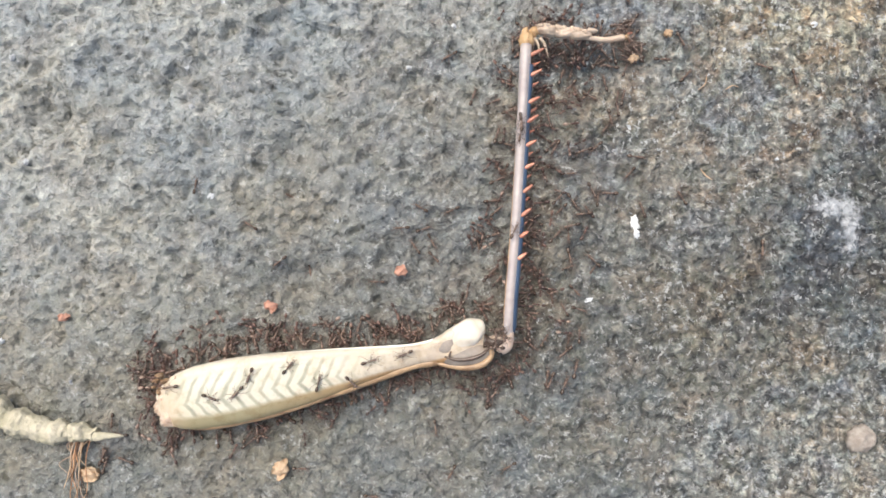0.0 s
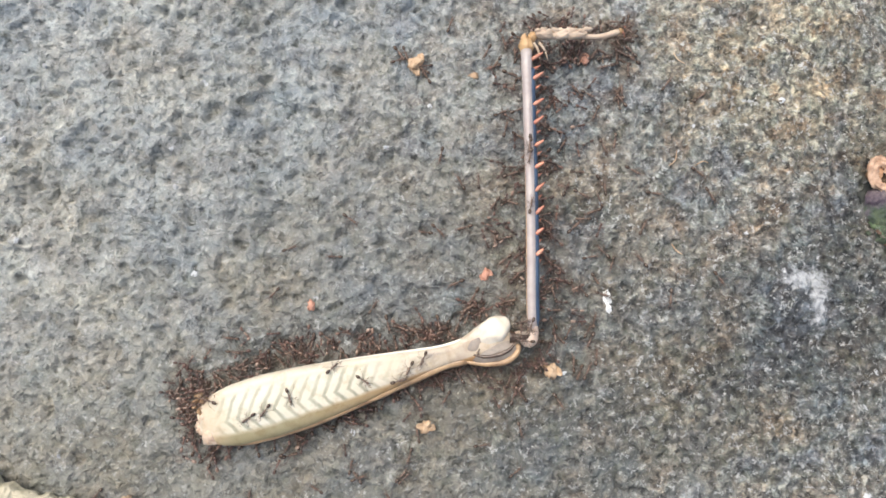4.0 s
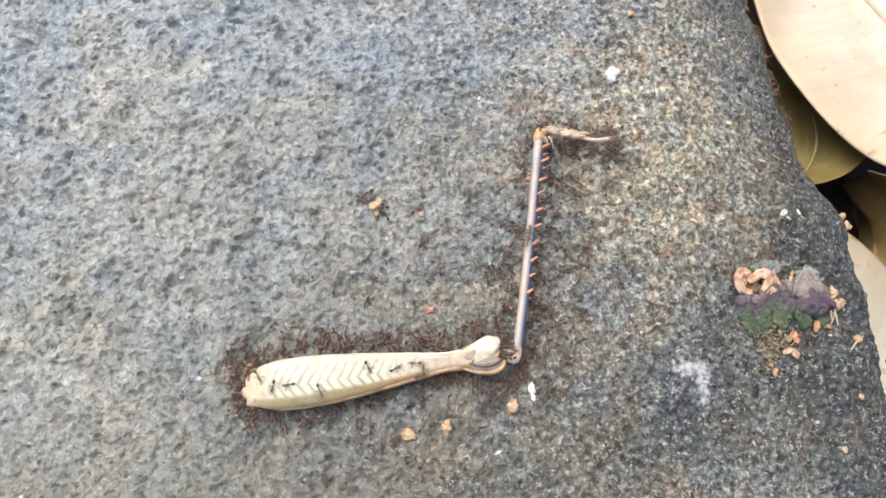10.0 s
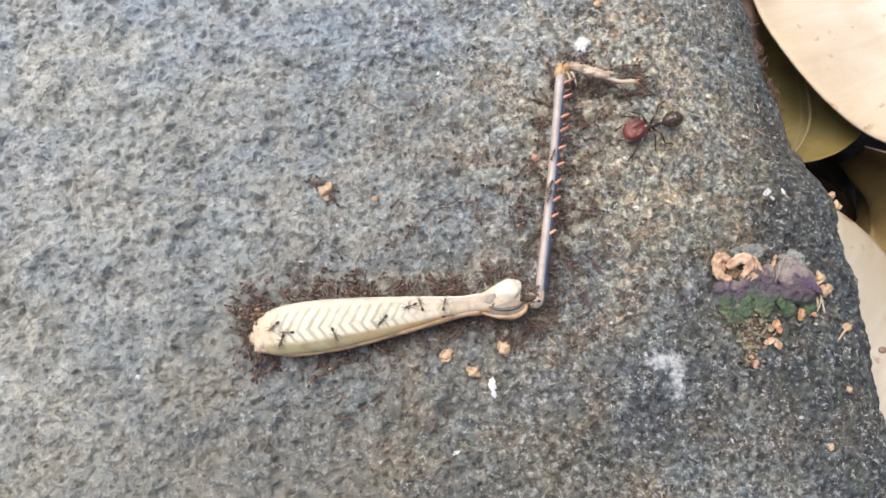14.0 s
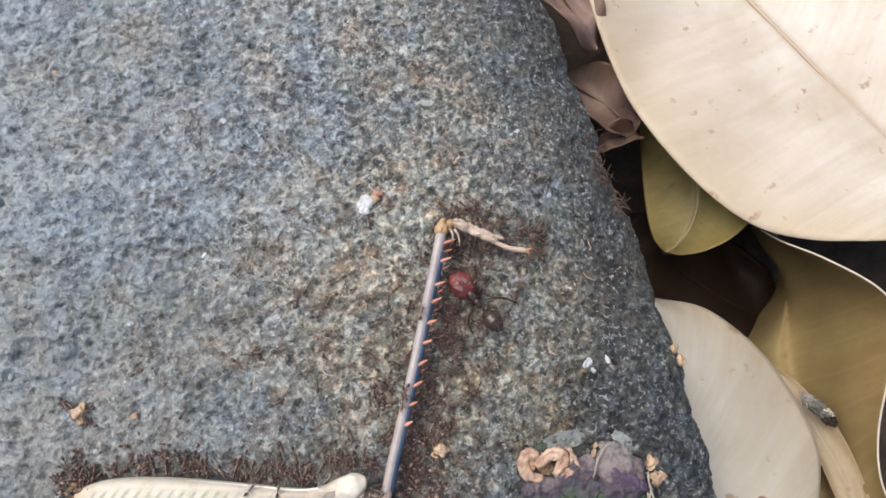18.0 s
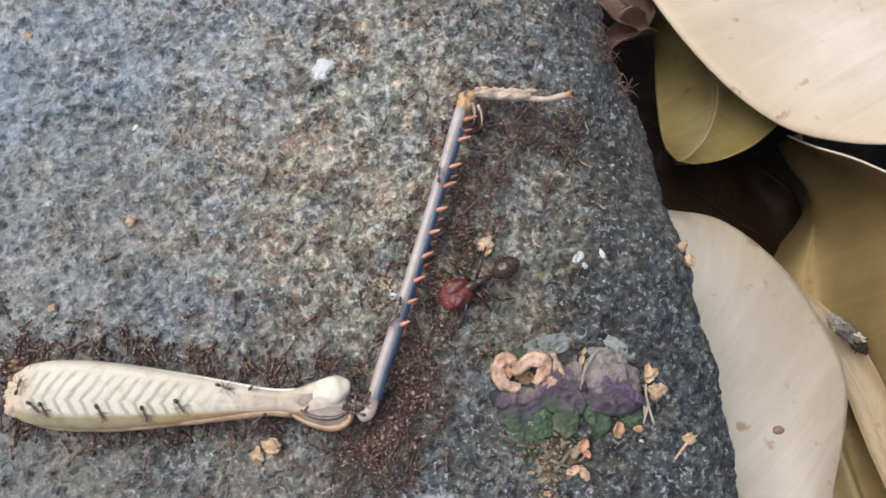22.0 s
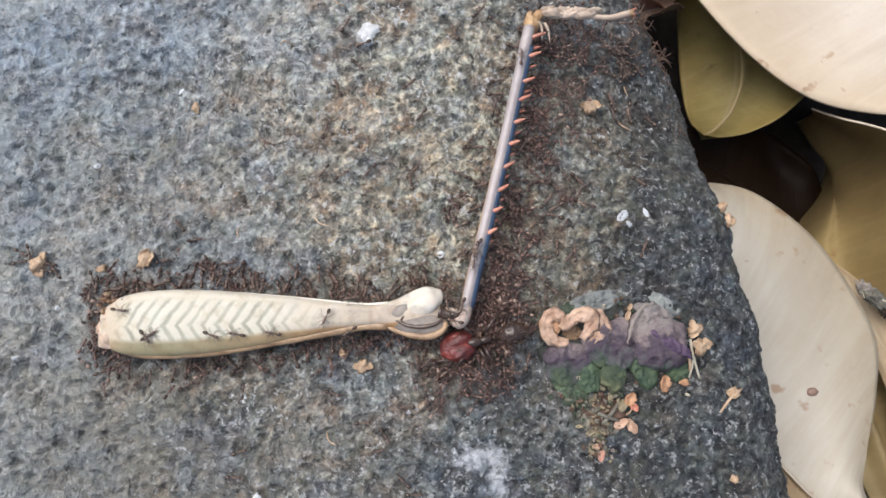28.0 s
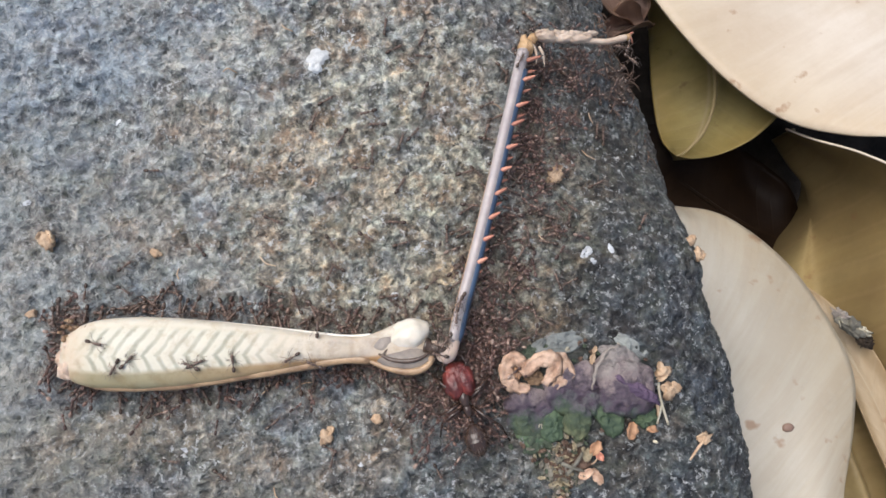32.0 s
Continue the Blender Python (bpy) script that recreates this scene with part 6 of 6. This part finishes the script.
def tiny_ant(s, stride):
    """One small ant as a single shape, for the crowd."""
    shapes = [blob((0.26, 0.20, 0.19), (0.76, 0, 0.45), 5, 7), blob((0.40, 0.15, 0.17), (0.22, 0, 0.44), 5, 7), blob((0.37, 0.23, 0.23), (-0.72, 0, 0.43), 6, 8), blob((0.14, 0.08, 0.1), (-0.3, 0, 0.42), 4, 5)]
    for row, (x, reach, swing) in enumerate(((0.42, 0.55, 0.42), (0.26, 0.05, 0.05), (0.08, -0.55, -0.60))):
        for side in (-1, 1):
            k = stride * (1 if (row + (side > 0)) % 2 else -1) * 0.13
            hip = Vector((x, side * 0.12, 0.40))
            knee, toe = hip + Vector((reach * 0.6 + k, side * 0.46, 0.26)), hip + Vector((1.3 * (swing + reach * 0.6 + k * 2), side * 1.04, -0.38))
            shapes.append(tube([hip, knee, toe], [0.028, 0.024, 0.012], 3))
    for side in (-1, 1):
        shapes.append(tube([(1.02, side * 0.1, 0.5), (1.22, side * 0.34, 0.6), (1.62, side * 0.2, 0.42)], [0.014, 0.016, 0.018], 3))
    v, f = join(*shapes)
    return np.array([tuple(Vector(q) * s) for q in v]), np.array([list(q) + [-1] * (8 - len(q)) for q in f])


def crowd_material():
    m, nt, b = shader("crowd_chitin", 0.3, 0.55)
    geo = nt.nodes.new("ShaderNodeNewGeometry")
    # the palest stop stands in for glints on the chitin
    tone = ramp(nt, geo.outputs["Random Per Island"], (0.0, (0.045, 0.028, 0.023)), (0.4, (0.10, 0.056, 0.045)), (0.85, (0.17, 0.10, 0.078)), (1.0, (0.34, 0.25, 0.20)))
    c = noise_tex(nt, coords(nt), 4, 3, 0.6)
    nt.links.new(mix(nt, ramp(nt, c, (0.4, G), (0.7, WHT)), tone, mix(nt, 1.0, tone, (0.7, 0.66, 0.6), "MULTIPLY")), b.inputs["Base Color"])
    bump(nt, b, c, 0.02, 0.5)
    return m


def ant_crowd(count, seed, place="rim"):
    """Many tiny ants in one mesh, thronging the rim of the leg, the ground beside its tibia or by its knee."""
    r = random.Random(seed)
    spots = leg_places() + [p for p in leg_places() if p[1] < 16] + [(r.uniform(3.2, 8.5), r.uniform(-3, 26), r.uniform(0, 360)) for i in range(40)]
    if place == "tibia":
        spots = [(3.6 - 0.118 * y + abs(r.gauss(0, 2.2)), y, r.uniform(0, 360)) for y in [r.uniform(-2, 26) for i in range(170)]]
    if place == "knee":
        spots = [(r.gauss(5.2, 1.8), r.gauss(-0.9, 2.2), r.uniform(0, 360)) for i in range(160)]
    spots = [p for p in spots if p[0] < (7.6 if p[1] < 20 else 6.0)]
    verts, faces, base = [], [], 0
    kinds = [tiny_ant(0.62, 1), tiny_ant(0.55, -1), tiny_ant(0.68, 1)]
    for i in range(count):
        x, y, h = r.choice(spots)
        x, y, h = x + r.gauss(0, 0.9), y + r.gauss(0, 0.9), radians(h + r.gauss(0, 50))
        v, f = kinds[i % 3]
        c, q = math.cos(h), math.sin(h)
        verts.append(np.stack([x + v[:, 0] * c - v[:, 1] * q, y + v[:, 0] * q + v[:, 1] * c, v[:, 2] - LEG_LIFT + r.uniform(-0.1, 0.15)], 1))
        faces += [tuple(int(k) + base for k in row if k >= 0) for row in f]
        base += len(v)
    ob = link("ant_crowd", np.concatenate(verts), faces, CROWD)
    return tagged(ob, "throng of tiny brown ants round the insect leg", "ants", kind="stuff")


CROWD = crowd_material()
CROWDS = [ant_crowd(110, 71), ant_crowd(110, 72), ant_crowd(110, 73)]
# two bands that come up from the near end of the stone and join the rest; seconds at which they set out and arrive
JOINING = [(ant_crowd(170, 75, "tibia"), 14.5, 17.8), (ant_crowd(150, 74, "knee"), 17.0, 22.0)]


def crowd_rows(seed):
    r, rows, wx, wy = random.Random(seed), [], 0.0, 0.0
    for k in range(65):
        wx, wy = 0.7 * wx + r.gauss(0, 0.16), 0.7 * wy + r.gauss(0, 0.16)
        rows.append((k * 0.5, leg_pose(k * 0.5) @ pose(wx * MM, wy * MM, 0, 0, 0, r.gauss(0, 0.4))))
    return rows


def joining_rows(seed, out, there):
    rows = []
    for t, m in crowd_rows(seed):
        u = min(1.0, max(0.0, (t - out) / (there - out)))
        if u < 1:
            goal = m.translation / MM
            x, y = 44 + (goal.x - 44) * u, -22 + (goal.y + 22) * u
            m = upright(x, y, height(SMOOTH_Z, x, y) + LEG_LIFT, leg_at(t)[2])
        rows.append((t, m))
    return rows


# the big-headed soldier
SOLDIER = thing("soldier_ant", "large soldier ant with glossy dark red head", "ant")
SOLDIER_LEGS = ant_body(SOLDIER, 2.75, 1, True)
# seconds, head x and y, tail x and y
SOLDIER_ROWS = [
    (12.7, 60.0, 54.5, 63.8, 57.2), (13, 56.0, 50.6, 59.8, 53.2), (13.5, 48.5, 44.7, 52.4, 47.3),
    (14, 42.6, 42.9, 47.2, 44.1), (14.5, 40.6, 41.3, 45.2, 42.3), (15, 39.7, 41.7, 44.4, 41.9), (15.5, 40.3, 43.2, 44.8, 42.2), (17.5, 46.3, 46.1, 48.4, 41.9), (18, 46.7, 44.9, 49.2, 41.0),
    (18.5, 48.4, 43.6, 51.4, 40.2), (19, 50.6, 44.2, 52.0, 39.6), (19.5, 52.0, 43.4, 51.8, 38.8), (20, 50.4, 43.0, 52.3, 38.8), (20.5, 49.4, 39.9, 53.6, 38.2), (21, 49.4, 39.6, 54.0, 39.6),
    (21.5, 48.8, 37.9, 53.1, 39.5), (22, 47.4, 33.9, 51.7, 35.6), (22.5, 46.0, 33.0, 50.4, 34.7), (23, 45.2, 30.9, 49.9, 31.2), (23.5, 46.2, 27.1, 49.4, 29.4), (24, 45.4, 26.8, 48.9, 29.1), (24.5, 45.1, 26.1, 48.7, 28.4), (25, 45, 26.2, 48.7, 27.4), (25.5, 44.9, 27.4, 48.3, 26.8), (27.5, 43.2, 27.1, 47.7, 27.5), (28, 42.8, 26.8, 47.5, 27.4), (28.5, 43.4, 27.1, 47.6, 26.9), (29, 45.1, 26.9, 44.9, 22.2), (30, 46.4, 28.0, 46.4, 23.3), (31, 46.6, 28.7, 46.9, 24.0), (32, 46.5, 27.5, 47.3, 22.9)]


def soldier_rows():
    rows = []
    for t, hx, hy, gx, gy in SOLDIER_ROWS:
        x, y = (hx + gx) / 2, (hy + gy) / 2
        rows.append((t, upright(x, y, ground_z(x, y) + 0.1, math.degrees(math.atan2(hy - gy, hx - gx)))))

    def climbing(x, y, z, ahead, up):
        a, u = Vector(ahead).normalized(), Vector(up)
        u = (u - a * u.dot(a)).normalized()
        m = Matrix((a, u.cross(a), u)).transposed().to_4x4()
        m.translation = Vector((x, y, z)) * MM
        return m
    # before that it clings to the stone's side and climbs over the rim
    wait = climbing(63.6, 60.5, -21, (-0.05, -0.2, 1), (1, 0.1, 0.1))
    return [(0, wait), (11.4, wait), (12.1, climbing(64.4, 59.0, -12.5, (-0.25, -0.35, 0.9), (1, 0.2, 0.5))), (12.45, climbing(63.6, 57.2, -8.6, (-0.7, -0.4, 0.6), (0.7, 0.2, 0.8)))] + rows


# crumbs on the move: seconds, x, y in millimetres
CARRIED = [
    ("small red crumb carried by ants", 0.5, CRUMB_RED, 21, [(0, 5.1, 11.9), (0.5, 7.8, 12.2), (1, 10.5, 14.4), (2, 15.4, 25.1), (4, 24, 38), (7, 40, 58), (9, 45, 76), (20, 46, 92), (32, 46, 98)]),
    ("reddish crumb carried by ants", 0.5, CRUMB_RED, 22, [(0, -6, 9), (3.5, 12, 18), (5.5, 19.0, 18.6), (6, 17.8, 19.8), (8, 22, 30), (12, 31, 52), (17, 40, 84), (32, 42, 98)]),
    ("red crumb carried across the stone", 0.42, CRUMB_RED, 23, [(0, -24, 8), (5, 4, 17), (7, 9.6, 18.9), (9, 8.5, 21.2), (10, 14.5, 25.3), (11, 23.2, 25.8), (13, 29.6, 36), (15, 32.9, 46.1), (15.5, 33.2, 49.5), (17.5, 37.6, 52.2), (19, 43, 64.3), (22, 46, 84), (32, 47, 98)]),
    ("tan husk crumb carried beside the leg", 0.72, CRUMB, 24, [(0, -4.9, -4.6), (0.5, 1.2, -2.5), (1, 8.6, 1.4), (2, 20.1, 7.0), (3.5, 20.3, 9.4), (5.5, 20.2, 11.1), (6, 20.3, 11.6), (7, 22.3, 11.8), (9, 23.6, 13.3), (10, 23.2, 14.3), (13, 25.0, 17.9), (14, 26.8, 19.8), (15, 32.1, 22.2), (15.5, 35, 23.1), (17.5, 42.3, 29.2), (18, 42.6, 29.8), (19, 46, 33.6), (20, 48.8, 34.4), (20.5, 51.4, 36.8), (21, 51.2, 37.2), (22.5, 50.0, 38.8), (23, 52.9, 41.6), (26, 55.6, 45.2), (30, 57.6, 46.8), (31, 57.0, 44.5), (32, 56.4, 42.6)]),
    ("tan crumb carried behind the leg", 0.6, CRUMB, 25, [(0, -14, -9), (2.5, 6.2, 3.4), (3, 6.6, 4.4), (3.5, 8.0, 4.8), (6, 10.6, 6.6), (9, 13.5, 10.5), (11, 17.8, 14.2), (13, 20.2, 16.8), (15, 26, 18.6), (15.5, 26.2, 19.4), (20, 29.5, 21.5), (23, 30.5, 23.6), (28, 35.0, 26.0), (30, 38.4, 23.2), (32, 36.0, 24.4)]),
    ("orange scrap dragged by ants", 0.75, CRUMB, 26, [(0, -21.4, -5.2), (3, -17.5, -2.6), (5.5, -14.2, 0.6), (6, -10.8, 1.6), (7.5, -3, 4.6), (9, 7.2, 9.0), (10, 11.8, 11.7), (11, 13.4, 13.0), (13, 17.0, 18.0), (15.5, 27.5, 20.2), (18, 33, 22.4), (23, 30.0, 24.6), (28, 17.9, 36.7), (32, 15.5, 42.0)]),
    ("pale crumb carried near the leg", 0.42, CRUMB, 27, [(0, 44, 70), (6, 42, 66), (12, 41, 61), (15.5, 40, 58), (20, 36, 50), (23, 16.5, 39.2), (28, 33.6, 27.2), (30, 38.6, 26.6), (32, 40.0, 25.2)]),
    ("small orange crumb carried on the far stone", 0.38, CRUMB, 28, [(0, 30, 78), (10, 26, 72), (17.5, 6.6, 73.5), (20, 8, 66), (25, 20, 56), (30, 23.2, 44.5), (32, 24, 40)]),
]
CARRIED += [
    ("yellow crumb carried past the leg's tip", 0.5, CRUMB, 29, [(0, 25.4, 30.6), (0.5, 27.9, 31.2), (1.5, 33, 35), (4, 42, 52), (7, 46, 72), (32, 47, 97)]),
    ("small yellow crumb carried past the leg's tip", 0.42, CRUMB, 30, [(0, 28.6, 33.0), (0.5, 29.2, 33.8), (2, 32, 41), (5, 38, 60), (9, 42, 80), (32, 43, 97)]),
]
MOVED = [(crumb(label, size, material, seed, 2), rows) for label, size, material, seed, rows in CARRIED]


def motions():
    walk(LEG, [(r[0], leg_pose(r[0])) for r in LEG_ROWS])
    walk(TARSUS_JOINT, [(t, tarsus_pose(a)) for t, a in TARSUS_ROWS])
    for ob, rows in ants_with_leg() + ants_on_leg() + roaming_ants():
        walk(ob, rows)
    for n, ob in enumerate(CROWDS):
        walk(ob, crowd_rows(90 + n))
    for n, (ob, out, there) in enumerate(JOINING):
        walk(ob, joining_rows(95 + n, out, there))
    walk(SOLDIER, soldier_rows())
    for n, leg in enumerate(SOLDIER_LEGS):
        side = 1 if (n // 2 + n) % 2 else -1
        walk(leg, [(0.4 * k, pose(0, 0, 0, 0, 0, (9 if n % 2 else -9) * side * (1 if k % 2 else -1) * (0.4 if k % 3 else 1))) for k in range(81)])
    for ob, rows in MOVED:
        walk(ob, [(t, rest(x, y, 0.15, 14 * t + x)) for t, x, y in rows])


motions()
